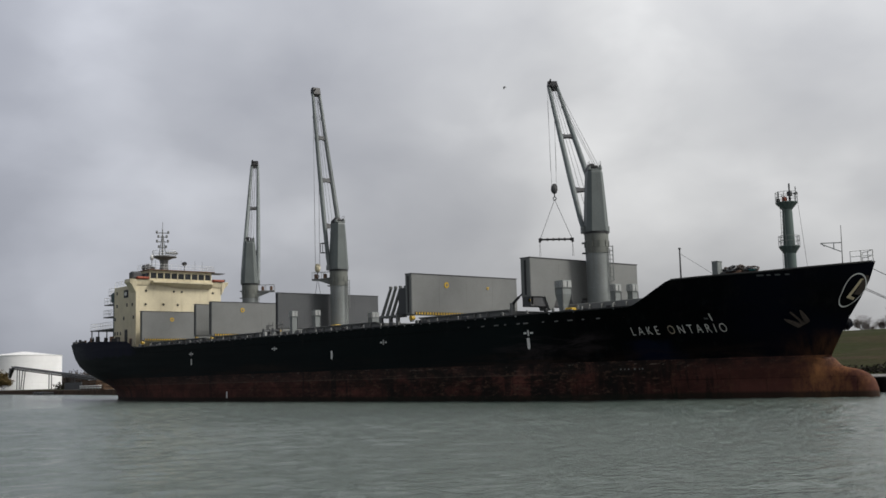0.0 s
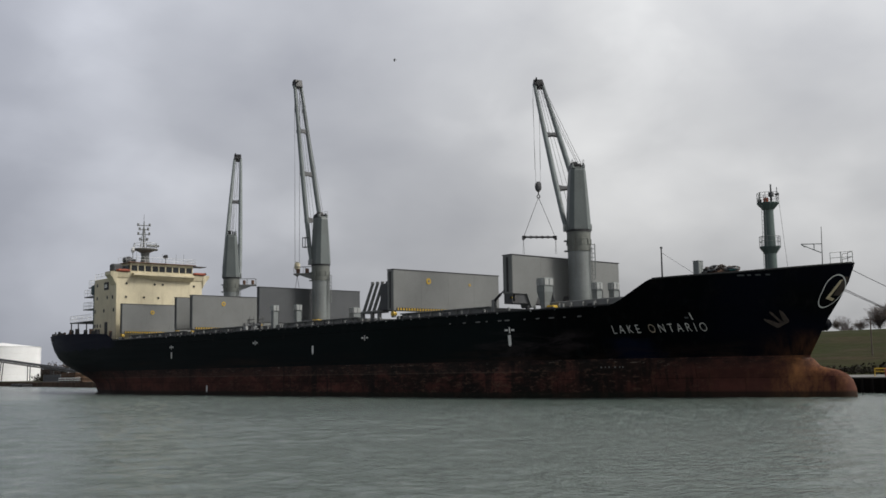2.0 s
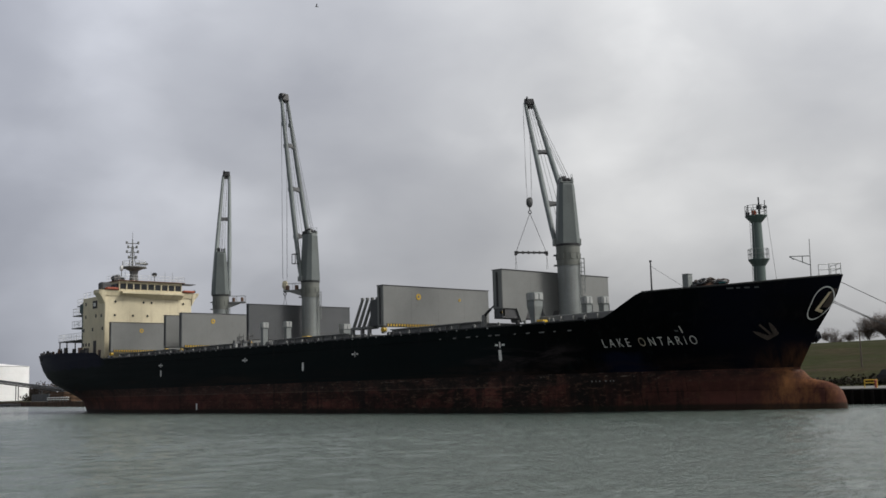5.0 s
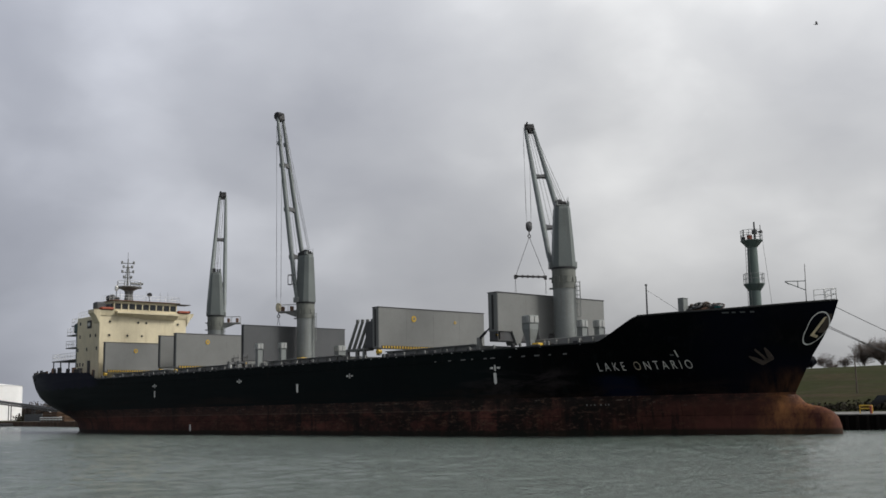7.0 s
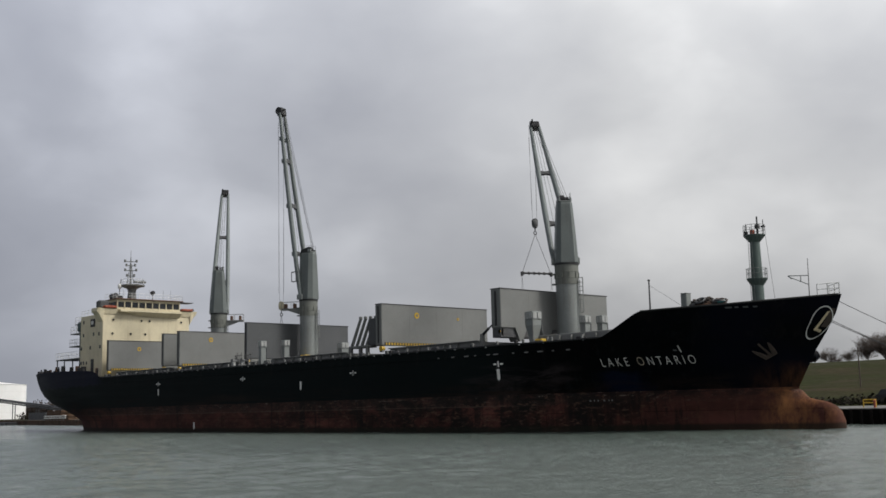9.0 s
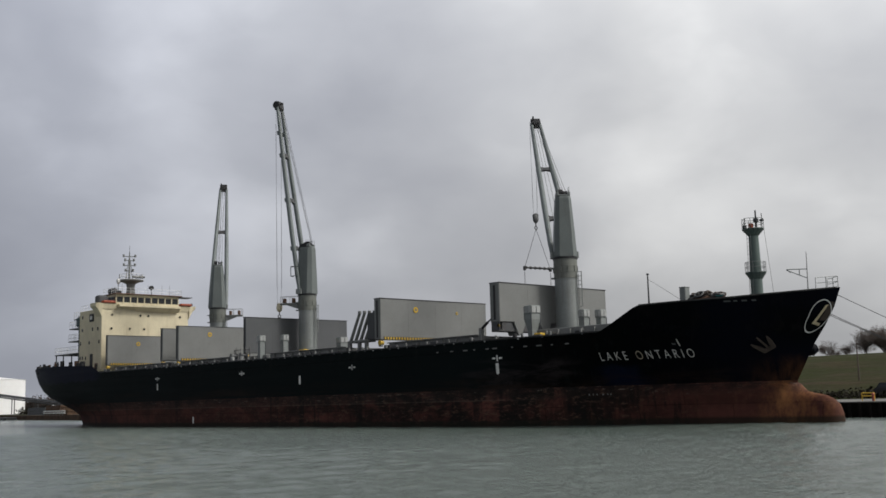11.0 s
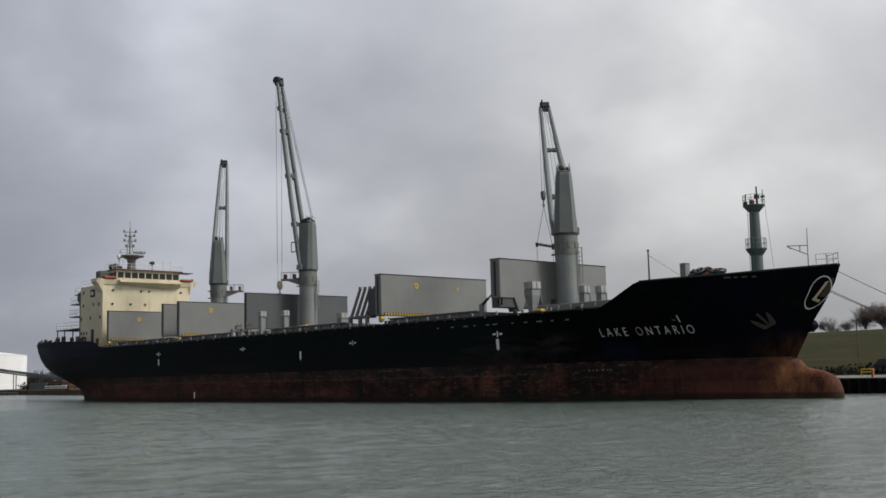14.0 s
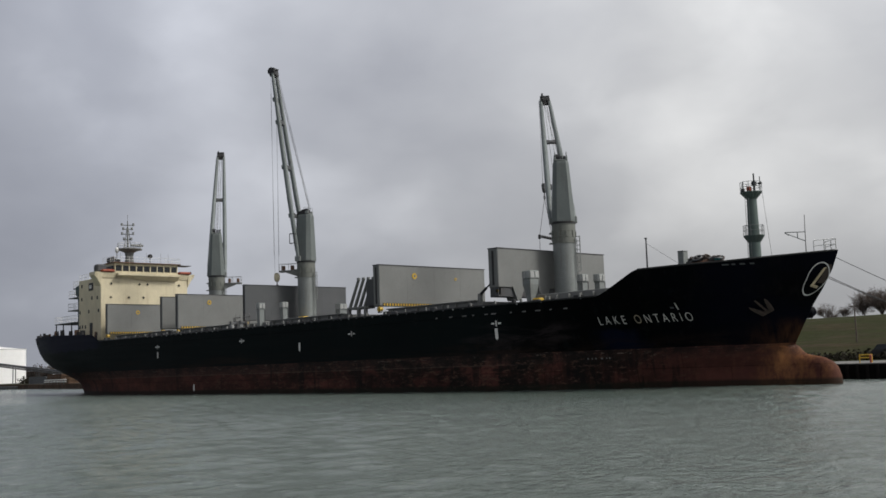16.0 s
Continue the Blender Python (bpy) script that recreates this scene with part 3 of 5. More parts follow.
def build_far_right():
    brush(90, 150, 46.5, QUAY_Z, 2.0, 3, "dark scrub along the foot of the bank")
    for k, (x, y, h) in enumerate(((69, 124, 4.2), (71.5, 127, 3.4), (76.0, 126, 6.2), (78.5, 128, 7.2), (80.5, 124, 6.6), (84, 126, 7.2), (88, 130, 6.5), (94, 128, 7.0), (62, 140, 3.0), (100, 128, 7.0), (77.2, 131, 6.0), (82, 132, 6.6), (86, 123, 6.2), (91, 126, 6.6), (73.6, 130, 4.6))):
        bare_tree(x, y, 8.3, h * 1.25, 40 + k)
    up = thing("utility_pole", "weathered wooden utility pole on the bank", "pole", pose(107, 60, 2.6))
    part("pole", rod(B(), (0, 0, 0), (0, 0, 5.9), 0.10, 0.07, 8), M_TWIG, up)
    part("cross_arm", box(B(), -0.6, 0.6, -0.05, 0.05, 5.3, 5.42), M_TWIG, up)
    gt = thing("barrier", "yellow tubular barrier on the quay apron", "barrier", pose(125.2, 25, QUAY_Z))
    for s in (-0.6, 0.6):
        part("post", rod(B(), (s, 0, 0), (s, 0, 0.75), 0.05, n=8), M_YELLOW, gt)
    for z in (0.45, 0.72):
        part("bar", rod(B(), (-0.62, 0, z), (0.62, 0, z), 0.06, n=8), M_YELLOW, gt)
    bo = thing("hydrant", "red hydrant post on the quay", "hydrant", pose(126.15, 24, QUAY_Z))
    part("barrel", rod(B(), (0, 0, 0), (0, 0, 0.6), 0.1, n=10), M_RED, bo)
    part("cap", ball(B(), (0, 0, 0.6), 0.15, n=10), M_RED, bo)
    car(117.6, 47, 1.4, 8, M_BLACK, "dark parked car at the foot of the bank")
    car(123, 47, 1.4, 4, M_WHITE, "white parked car at the foot of the bank")
    for x, y in ((146.5, 13.0), (143.8, 14.5)):
        bl = thing("bollard", "dark cast-iron mooring bollard on the quay", "bollard", pose(x, y, QUAY_Z), "quay bollards")
        part("post", rod(B(), (0, 0, 0), (0, 0, 0.4), 0.2, 0.16, 12), M_BLACK, bl)
        part("head", ball(B(), (0, 0, 0.45), 0.26, 1, 1, 0.5, 12), M_BLACK, bl)


# ---- hull form ----
def lerp_table(x, table):
    for (x0, y0), (x1, y1) in zip(table, table[1:]):
        if x <= x1:
            return y0 + (y1 - y0) * max(0.0, (x - x0) / (x1 - x0))
    return table[-1][1]


HALF = 9.94
STEM = [(-3, 132.3), (3.0, 132.32), (4.6, 133.25), (5.9, 134.0), (7.5, 135.3), (9.4, 136.08)]
AFT = [(-3, 13.0), (0, 11.7), (1.45, 10.6), (2.1, 8.4), (3.3, 3.2), (4.1, -0.5), (5.3, -3.9), (6.8, -6.2), (9.2, -7.8)]
ENTRY = [(-3, 0.034), (0, 0.038), (3, 0.046), (6, 0.062), (9, 0.088)]
TOPLINE = [(0, 8.75), (25, 8.35), (36, 7.95), (38.5, 7.0), (80, 6.95), (117, 7.0), (121.7, 7.08), (124.4, 8.75), (130, 8.95), (136.1, 9.38)]
WATERMARK = 3.0


def half_breadth(x, z):
    a = max(0.0, 0.40 * (x - lerp_table(z, AFT)) / HALF)
    k = min(1.0, max(0.0, (x - 107.0) / 17.0))
    k = k * k * (3 - 2 * k)
    entry = (1 - k) * max(lerp_table(7.0, ENTRY), lerp_table(z, ENTRY)) + k * lerp_table(z, ENTRY)
    b = max(0.0, entry * (lerp_table(z, STEM) - x))
    return HALF * a / (1 + a ** 4) ** 0.25 * b / (1 + b ** 3) ** (1 / 3)


def hull_rows(levels, stations, low, high):
    """A grid of (x, half breadth, z) between two heights; high None: up to the top line."""
    rows = []
    for t in stations:
        xt = 136.08 * t
        top = lerp_table(xt, TOPLINE) if high is None else high
        row = []
        for v in levels:
            z = low + (top - low) * v
            xa, xs = max(0.0, lerp_table(z, AFT)), lerp_table(z, STEM)
            x = xa + (xs - xa) * t
            row.append((x, half_breadth(x, z), z))
        rows.append(row)
    return rows


def skin(bm, rows):
    for side in (-1, 1):
        vs = [[bm.verts.new((x, side * h, z)) for x, h, z in r] for r in rows]
        for a, b in zip(vs, vs[1:]):
            for i in range(len(a) - 1):
                bm.faces.new((a[i], b[i], b[i + 1], a[i + 1]))
    a = rows[0]
    if max(h for _, h, _ in a) > 0.05:
        p = [bm.verts.new((x, -h, z)) for x, h, z in a]
        q = [bm.verts.new((x, h, z)) for x, h, z in a]
        for i in range(len(a) - 1):
            bm.faces.new((p[i], p[i + 1], q[i + 1], q[i]))
    bmesh.ops.remove_doubles(bm, verts=bm.verts[:], dist=0.002)


NAME_X, NAME_Z, NAME_H = (119.94, 126.4), 4.9, 0.66
STATIONS = [i / 150 for i in range(120)] + [0.8 + i / 400 for i in range(81)]


def on_hull(x, z, off=0.03):
    return Vector((x, -half_breadth(x, z) - off, z))


def decal(name, shapes, material, parent, off=0.035, label=""):
    """Flat painted shapes, given as polygons of (x, z), laid on the starboard side."""
    bm = B()
    for poly in shapes:
        bm.faces.new([bm.verts.new(on_hull(x, z, off)) for x, z in poly])
    return part(name, bm, material, parent, label)


def bar(x0, x1, z0, z1, cut=1):
    return [[(x0 + (x1 - x0) * i / cut, z0), (x0 + (x1 - x0) * (i + 1) / cut, z0), (x0 + (x1 - x0) * (i + 1) / cut, z1), (x0 + (x1 - x0) * i / cut, z1)] for i in range(cut)]


def sweep_bar(name, xs, side, drop, r, material, ship, label):
    """One continuous round bar that follows the top line of the hull."""
    rings = []
    for x in xs:
        z = lerp_table(x, TOPLINE) + drop
        y = side * half_breadth(x, z)
        rings.append([(x, y + r * math.cos(k * math.pi / 3), z + r * math.sin(k * math.pi / 3)) for k in range(6)])
    return part(name, loft(B(), rings), material, ship, label, True)


def emblem(ship):
    """The ring mark near the stem: plain ring, rust patch and an angled bar."""
    def at(a, r):
        z = 7.45 + 1.14 * r * math.sin(a)
        xs = lerp_table(z, STEM)
        return (min(xs - 0.03, xs - 0.64 + 0.60 * r * math.cos(a)), z)
    quads = []
    for k in range(36):
        a0, a1 = 2 * math.pi * k / 36, 2 * math.pi * (k + 1) / 36
        quads.append([at(a0, 0.94), at(a1, 0.94), at(a1, 1.01), at(a0, 1.01)])
    decal("ring_mark", quads, M_MARK, ship, 0.045, "white painted ring on the bow")
    def rel(dx, z):
        return (lerp_table(z, STEM) - dx, z)
    decal("bar_mark", [[rel(0.46, 8.2), rel(0.30, 8.2), rel(0.62, 7.0), rel(0.80, 6.95)], [rel(0.80, 6.95), rel(0.34, 6.76), rel(0.32, 6.93), rel(0.62, 7.05)]], M_BUFF, ship, 0.05, "pale angled bar inside the ring")
    decal("rust_patch", [[rel(0.34, 8.45), rel(0.06, 8.4), rel(0.06, 7.8), rel(0.42, 7.75)], [rel(0.42, 7.75), rel(0.06, 7.8), rel(0.08, 7.1), rel(0.5, 7.15)]], M_OLD, ship, 0.04, "rust-brown worn patch")


def build_ship():
    ship = thing("cargo_ship", "black-hulled bulk cargo ship with rust-red bottom, moored at a quay", "cargo ship")
    bm = B()
    skin(bm, hull_rows([0, 0.2, 0.4, 0.6, 0.8, 1.0], STATIONS, WATERMARK, None))
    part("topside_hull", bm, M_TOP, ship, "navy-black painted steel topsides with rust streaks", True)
    bm = B()
    skin(bm, hull_rows([0, 0.3, 0.5, 0.7, 0.85, 1.0], STATIONS, -2.5, WATERMARK))
    part("hull_bottom", bm, M_BOT, ship, "rust-red antifouling paint, stained and scraped", True)
    # bulbous bow
    bm = B()
    rings = []
    for x, top, w in ((127.5, 3.0, 1.9), (130.5, 3.02, 1.7), (131.8, 2.98, 1.35), (132.35, 2.86, 1.1), (132.6, 2.6, 1.0), (132.85, 2.34, 0.98), (133.2, 2.16, 1.0), (133.6, 2.06, 1.04), (134.1, 1.98, 1.05), (134.5, 1.88, 1.02), (134.95, 1.66, 0.92), (135.3, 1.32, 0.72), (135.5, 0.9, 0.5), (135.6, 0.4, 0.28), (135.62, -0.2, 0.1)):
        c, r = -1.2, []
        for k in range(20):
            a = 2 * math.pi * k / 20
            cy, cz = math.cos(a), math.sin(a)
            r.append((x, w * math.copysign(abs(cy) ** 0.8, cy), c + (top - c) * math.copysign(abs(cz) ** 0.8, cz)))
        rings.append(r)
    loft(bm, rings)
    part("bulbous_bow", bm, M_BOT, ship, "rust-stained bulbous bow breaking the water", True)
    # decks
    bm = B()
    for x0, x1, dz in ((0.2, 37, -0.9), (37, 121.8, -0.12), (121.8, 135.4, -1.0)):
        xs = [x0 + (x1 - x0) * i / 24 for i in range(25)]
        for a, b in zip(xs, xs[1:]):
            za, zb = lerp_table(a, TOPLINE) + dz, lerp_table(b, TOPLINE) + dz
            if x0 == 37:
                za = zb = 6.86
            ha, hb = half_breadth(a, za) - 0.06, half_breadth(b, zb) - 0.06
            bm.faces.new([bm.verts.new(p) for p in ((a, -ha, za), (b, -hb, zb), (b, hb, zb), (a, ha, za))])
    part("deck", bm, M_DARKGREY, ship, "grey painted steel deck")
    # rubbing edge along the gunwale
    for xs in ([38.5 + i * 2.0 for i in range(42)], [124.4 + i * 0.5 for i in range(24)]):
        for side in (-1, 1):
            sweep_bar("gunwale", xs, side, 0.02, 0.07, M_BLACK, ship, "rounded black gunwale bar")
    for side in (-1, 1):
        sweep_bar("rubbing_strake", [40 + i * 2.0 for i in range(41)], side, -0.72, 0.05, M_TOP, ship, "thin black rubbing strake below the gunwale")
    for i in range(58):
        x = 52 + i * 1.18
        p = on_hull(x, lerp_table(x, TOPLINE) - 0.06, 0.05)
        if random.random() < 0.35:
            continue
        part("gunwale_clip", box(B(), x - 0.07, x + 0.07, p.y - 0.03, p.y + 0.05, p.z - 0.06, p.z + 0.06, 0.015), M_FLAP if i % 3 == 1 else M_SLATE, ship)
    for i in range(11):
        x = 104.6 + i * 1.32 + random.uniform(-0.4, 0.4)
        p = on_hull(x, lerp_table(x, TOPLINE) - 0.7, 0.04)
        w = 0.10 + 0.08 * ((i * 7) % 3)
        part("strake_patch", box(B(), x - w, x + w, p.y - 0.03, p.y + 0.08, p.z - 0.05, p.z + 0.06, 0.015), M_MID, ship)
    emblem(ship)
    for i in range(30):
        x = 40.2 + i * 2.72
        z = lerp_table(x, TOPLINE)
        bm = box(B(), x - 0.09, x + 0.09, -half_breadth(x, z) + 0.05, -half_breadth(x, z) + 0.22, z - 0.1, z + 0.36, 0.03)
        part("stanchion", bm, M_GREY, ship)
    for i in range(46):
        x = 39 + i * 1.8 + random.uniform(-0.6, 0.6)
        z = lerp_table(x, TOPLINE)
        y = -half_breadth(x, z) + random.uniform(0.2, 0.9)
        w, h = random.uniform(0.1, 0.45), random.uniform(0.1, 0.42)
        part("deck_fitting", box(B(), x - w, x + w, y - 0.15, y + 0.15, z - 0.15, z + h, 0.04), M_BLACK if i % 3 else M_DARKGREY, ship)
    for i in range(22):
        x = 2 + i * 1.6 + random.uniform(-0.5, 0.5)
        z = lerp_table(x, TOPLINE)
        y = -half_breadth(x, z) + random.uniform(0.3, 1.2)
        w, h = random.uniform(0.12, 0.5), random.uniform(0.15, 0.75)
        part("mooring_fitting", rod(B(), (x, y, z - 0.9), (x + random.uniform(-0.3, 0.3), y, z + h), w, w * 0.8, 8), M_BLACK if i % 4 else M_RUST, ship)
    # name letters
    cu = bpy.data.curves.new("name", "FONT")
    cu.body, cu.size, cu.space_character, cu.space_word, cu.offset = "LAKE ONTARIO", 0.92, 1.6, 1.15, -0.010
    tmp = bpy.data.objects.new("tmp", cu)
    me = bpy.data.meshes.new_from_object(tmp)
    bpy.data.objects.remove(tmp)
    bpy.data.curves.remove(cu)
    us = [v.co.x for v in me.vertices]
    u0, u1 = min(us), max(us)
    X0, X1 = NAME_X
    bm = B()
    bm.from_mesh(me)
    bpy.data.meshes.remove(me)
    bmesh.ops.subdivide_edges(bm, edges=[e for e in bm.edges if e.calc_length() > 0.3], cuts=2)
    bmesh.ops.triangulate(bm, faces=bm.faces[:])
    for v in bm.verts:
        v.co = on_hull(X0 + (v.co.x - u0) / (u1 - u0) * (X1 - X0), NAME_Z + v.co.y * NAME_H / 0.66, 0.05)
    bm.verts.ensure_lookup_table()
    todo = set(bm.verts)
    while todo:
        stack, isle = [todo.pop()], []
        while stack:
            v = stack.pop()
            isle.append(v)
            for e in v.link_edges:
                w = e.other_vert(v)
                if w in todo:
                    todo.remove(w)
                    stack.append(w)
        lb, seen = B(), {}
        for v in isle:
            seen[v] = lb.verts.new(v.co)
        for f in {f for v in isle for f in v.link_faces}:
            lb.faces.new([seen[v] for v in f.verts])
        mid = sum(v.co.x for v in lb.verts) / len(lb.verts)
        part("letter", lb, M_WORN if 0.40 < (mid - X0) / (X1 - X0) < 0.47 else M_MARK, ship, "white painted capital letter on the bow")
    bm.free()
    # draught and tug marks
    for x, z0, z1 in ((54.49, 4.25, 5.05), (84.02, 4.1, 5.0), (110.95, 4.15, 5.1), (62.95, 0.3, 1.1)):
        decal("tug_mark", [[(x - 0.15, z0 + 0.16), (x, z0), (x + 0.15, z0 + 0.16), (x + 0.15, z1), (x - 0.15, z1)]], M_MARK, ship, label="white vertical tug mark")
    for x, z in ((54.47, 5.65), (73.34, 5.6), (92.46, 5.5), (111.0, 5.5)):
        decal("load_mark", bar(x - 0.5, x - 0.18, z - 0.07, z + 0.07) + bar(x + 0.18, x + 0.5, z - 0.07, z + 0.07) + bar(x - 0.07, x + 0.07, z - 0.24, z + 0.24), M_MARK, ship, label="small cross-shaped hull mark")
    decal("draught_mark", bar(125.25, 125.5, 5.85, 6.0), M_SLATE, ship, 0.09)
    decal("draught_mark", bar(125.68, 125.76, 5.75, 6.25), M_MARK, ship, 0.09)
    for x, w in ((129.75, 0.4), (130.3, 0.22), (130.75, 0.3), (131.3, 0.25)):
        decal("small_mark", bar(x, x + w, 8.66, 8.77), M_SLATE, ship, 0.06, "small faded painted mark under the bulwark")
    for x, w in ((117.8, 0.1), (118.1, 0.06), (118.35, 0.09), (118.75, 0.12), (119.1, 0.07), (119.3, 0.09)):
        decal("draught_mark", bar(x + 0.37, x + 0.37 + w, 2.3, 2.42), M_MID, ship)
    return ship


# ---- sky ----
def build_clouds():
    n = Nodes("cloud_cover")
    pos = n.tc.outputs["Object"]
    mp = n.add("ShaderNodeMapping", Vector=pos, Scale=(1 / 3000, 1 / 3000, 1 / 3000))
    mq = n.add("ShaderNodeMapping", Vector=pos, Scale=(1 / 3000, 1 / 3000, 1.7 / 3000), Location=CLOUD_SHIFT)
    big = n.add("ShaderNodeTexNoise", Vector=mq.outputs[0], Scale=3.4, Detail=4.5, Roughness=0.42, Distortion=0.2).outputs["Fac"]
    fine = n.add("ShaderNodeTexNoise", Vector=mq.outputs[0], Scale=11.0, Detail=5.0, Roughness=0.5, Distortion=0.3).outputs["Fac"]
    f = n.math("ADD", n.math("MULTIPLY", big, 0.84), n.math("MULTIPLY", fine, 0.16))
    col = n.ramp(f, (0.32, CLOUD_DARK), (0.50, CLOUD_MID), (0.66, CLOUD_LIGHT))
    sep = n.add("ShaderNodeSeparateXYZ", Vector=mp.outputs[0])
    # the cover thins towards the sun's quarter and higher up, and is bluer away from it
    side = n.math("ADD", n.math("MULTIPLY", sep.outputs[0], 0.20), n.math("MULTIPLY", sep.outputs[1], 0.22))
    up = n.math("MULTIPLY", n.math("MULTIPLY", sep.outputs[2], 2.0), n.math("ADD", n.math("MULTIPLY", side, 3.9), 1.05))
    gain = n.math("MINIMUM", n.math("ADD", n.math("ADD", n.math("MULTIPLY", side, 0.12), up), 0.62), 1.7)
    col = n.mix(n.ramp(n.math("ADD", side, 0.5), (0.38, 1.0), (0.53, 0.0)), col, (0.93, 0.965, 1.075), "MULTIPLY")
    em = n.add("ShaderNodeEmission", Color=col, Strength=gain)
    tr = n.add("ShaderNodeBsdfTransparent")
    rim = n.ramp(n.math("ADD", sep.outputs[2], n.math("MULTIPLY", big, 0.06)), (0.47, 0.0), (0.59, 1.0))
    mx = n.add("ShaderNodeMixShader", i0=rim, i1=em.outputs[0], i2=tr.outputs[0])
    n.t.links.new(mx.outputs[0], n.out.inputs["Surface"])
    n.m.cycles.emission_sampling = "NONE"
    bm = B()
    rings = []
    for el in [-4, 0, 4, 8, 12, 16, 20, 24, 28, 32, 36]:
        e = radians(el)
        rings.append([(3000 * math.cos(e) * math.cos(2 * math.pi * k / 96), 3000 * math.cos(e) * math.sin(2 * math.pi * k / 96), 3000 * math.sin(e)) for k in range(96)])
    loft(bm, rings, caps=False)
    return solid("cloud_cover", bm, n.m, "low grey overcast cloud drifting slowly", "clouds", "structure", smooth=True, at=pose(EYE[0], EYE[1], 0))


CLOUD_DARK, CLOUD_MID, CLOUD_LIGHT = (0.385, 0.393, 0.415), (0.50, 0.507, 0.520), (0.69, 0.695, 0.70)
CLOUD_SHIFT = (0.0, 0.0, 0.0)


# ---- cranes ----
HINGE_X = 0.4


def deck_crane(x, y, ring_z, reach, ties, wire_luff, cage=False, arm_turn=None, group="deck cranes"):
    """A pedestal crane: fixed column, slewing house, luffing boom. Returns the house and boom."""
    crane = thing("deck_crane", "grey pedestal deck crane with a twin-leg boom", "crane", pose(x, y, 6.9), group)
    top = ring_z - 6.9
    bm = rod(B(), (0, 0, 0), (0, 0, top - 1.9), 1.0, 1.0, 36)
    for z in (2.6, top - 3.4):
        ring(bm, (0, 0, z), 1.0, 0.02, "Z", 36)
    part("pedestal", bm, M_PALE, crane, "weathered pale grey steel column", True)
    bm = rod(B(), (0, 0, top - 1.9), (0, 0, top - 0.2), 1.03, 1.05, 36)
    for z in (top - 1.88, top - 1.35, top - 0.8):
        ring(bm, (0, 0, z), 1.035, 0.03, "Z", 36)
    part("collar", bm, M_COLLAR, crane, "grimy collar under the slewing ring", True)
    for k in range(10):
        a = k * math.pi / 5
        part("collar_stud", box(B(), 1.02, 1.1, -0.05, 0.05, -0.5, 0.0, 0.01), M_COLLAR, crane, at=Matrix.Translation((0, 0, top - 0.85)) @ Matrix.Rotation(a, 4, "Z"))
    bm = rod(B(), (0, 0, top - 0.2), (0, 0, top - 0.01), 1.09, 1.09, 36)
    part("slewing_ring", bm, M_BLACK, crane, "black bolted slewing ring", True)
    bm = B()
    for s in (-0.2, 0.2):
        rod(bm, (1.1, s, 0.4), (1.1, s, top - 1.5), 0.035, n=5)
    for k in range(int((top - 1.9) / 0.33)):
        rod(bm, (1.08, -0.2, 0.5 + k * 0.33), (1.08, 0.2, 0.5 + k * 0.33), 0.018, n=4)
    for k in range(9):
        ring(bm, (1.26, 0, top - 4.4 + k * 0.38), 0.2, 0.016, "Z", 12, 4)
    for s in (-0.2, 0, 0.2):
        rod(bm, (1.44, s * 0.5, top - 4.4), (1.44, s * 0.5, top - 1.3), 0.016, n=4)
    part("ladder", bm, M_PALE, crane, "caged ladder up the column", at=pose(0, 0, 0, 0, 0, 22))
    bm = B()
    for k in range(2):
        box(bm, 0.95, 1.3, -0.35, 0.35, top - 1.9 + k * 0.9, top - 1.8 + k * 0.9, 0.02)
    part("bracket", bm, M_PALE, crane, at=pose(0, 0, 0, 0, 0, 225))
    # house: eight-sided, tapering upwards
    house = part("crane_house", loft(B(), [[(sx * wx, sy * wy, z) for sx, sy in
                 ((1, -0.52), (1, 0.52), (0.55, 1), (-0.55, 1), (-1, 0.6), (-1, -0.6), (-0.55, -1), (0.55, -1))]
                 for z, wx, wy in ((0, 1.02, 1.0), (0.22, 1.02, 1.0), (2.6, 0.97, 0.86), (5.2, 0.91, 0.68), (5.4, 0.86, 0.64))]), M_CRANE, crane, "tapered eight-sided crane housing", at=pose(0, 0, top))
    for s in (-1, 1):
        part("house_rib", box(B(), -0.5, 0.5, s * 1.0 - 0.02, s * 1.0 + 0.02, 0.0, 0.2), M_CRANE, house)
    bm = box(B(), -0.72, -0.1, -0.5, 0.5, 5.45, 5.55, 0.03)
    for s in (-0.5, 0.5):
        box(bm, -0.72, -0.3, s - 0.1, s + 0.1, 5.45, 5.8, 0.04)
        rod(bm, (-0.7, s, 5.8), (-0.7, s, 6.2), 0.022, n=5)
        rod(bm, (-0.1, s, 5.5), (-0.1, s, 6.2), 0.022, n=5)
        rod(bm, (-0.7, s, 6.2), (-0.1, s, 6.2), 0.018, n=5)
    part("top_platform", bm, M_PALE, house, "small railed platform")
    bm = B()
    for s, x_, r_ in ((-0.36, 0.3, 0.34), (-0.1, 0.3, 0.34), (0.16, -0.35, 0.36), (0.36, -0.35, 0.36)):
        rod(bm, (x_, s - 0.09, 5.72), (x_, s + 0.09, 5.72), r_, n=16)
    for s in (-0.55, 0.55):
        loft(bm, [[(-0.6, y, 5.3), (0.75, y, 5.3), (0.62, y, 5.75), (-0.35, y, 6.0)] for y in (s - 0.03, s + 0.03)])
    part("sheave_block", bm, M_BLACK, house, "dark rope sheaves on the crane head")
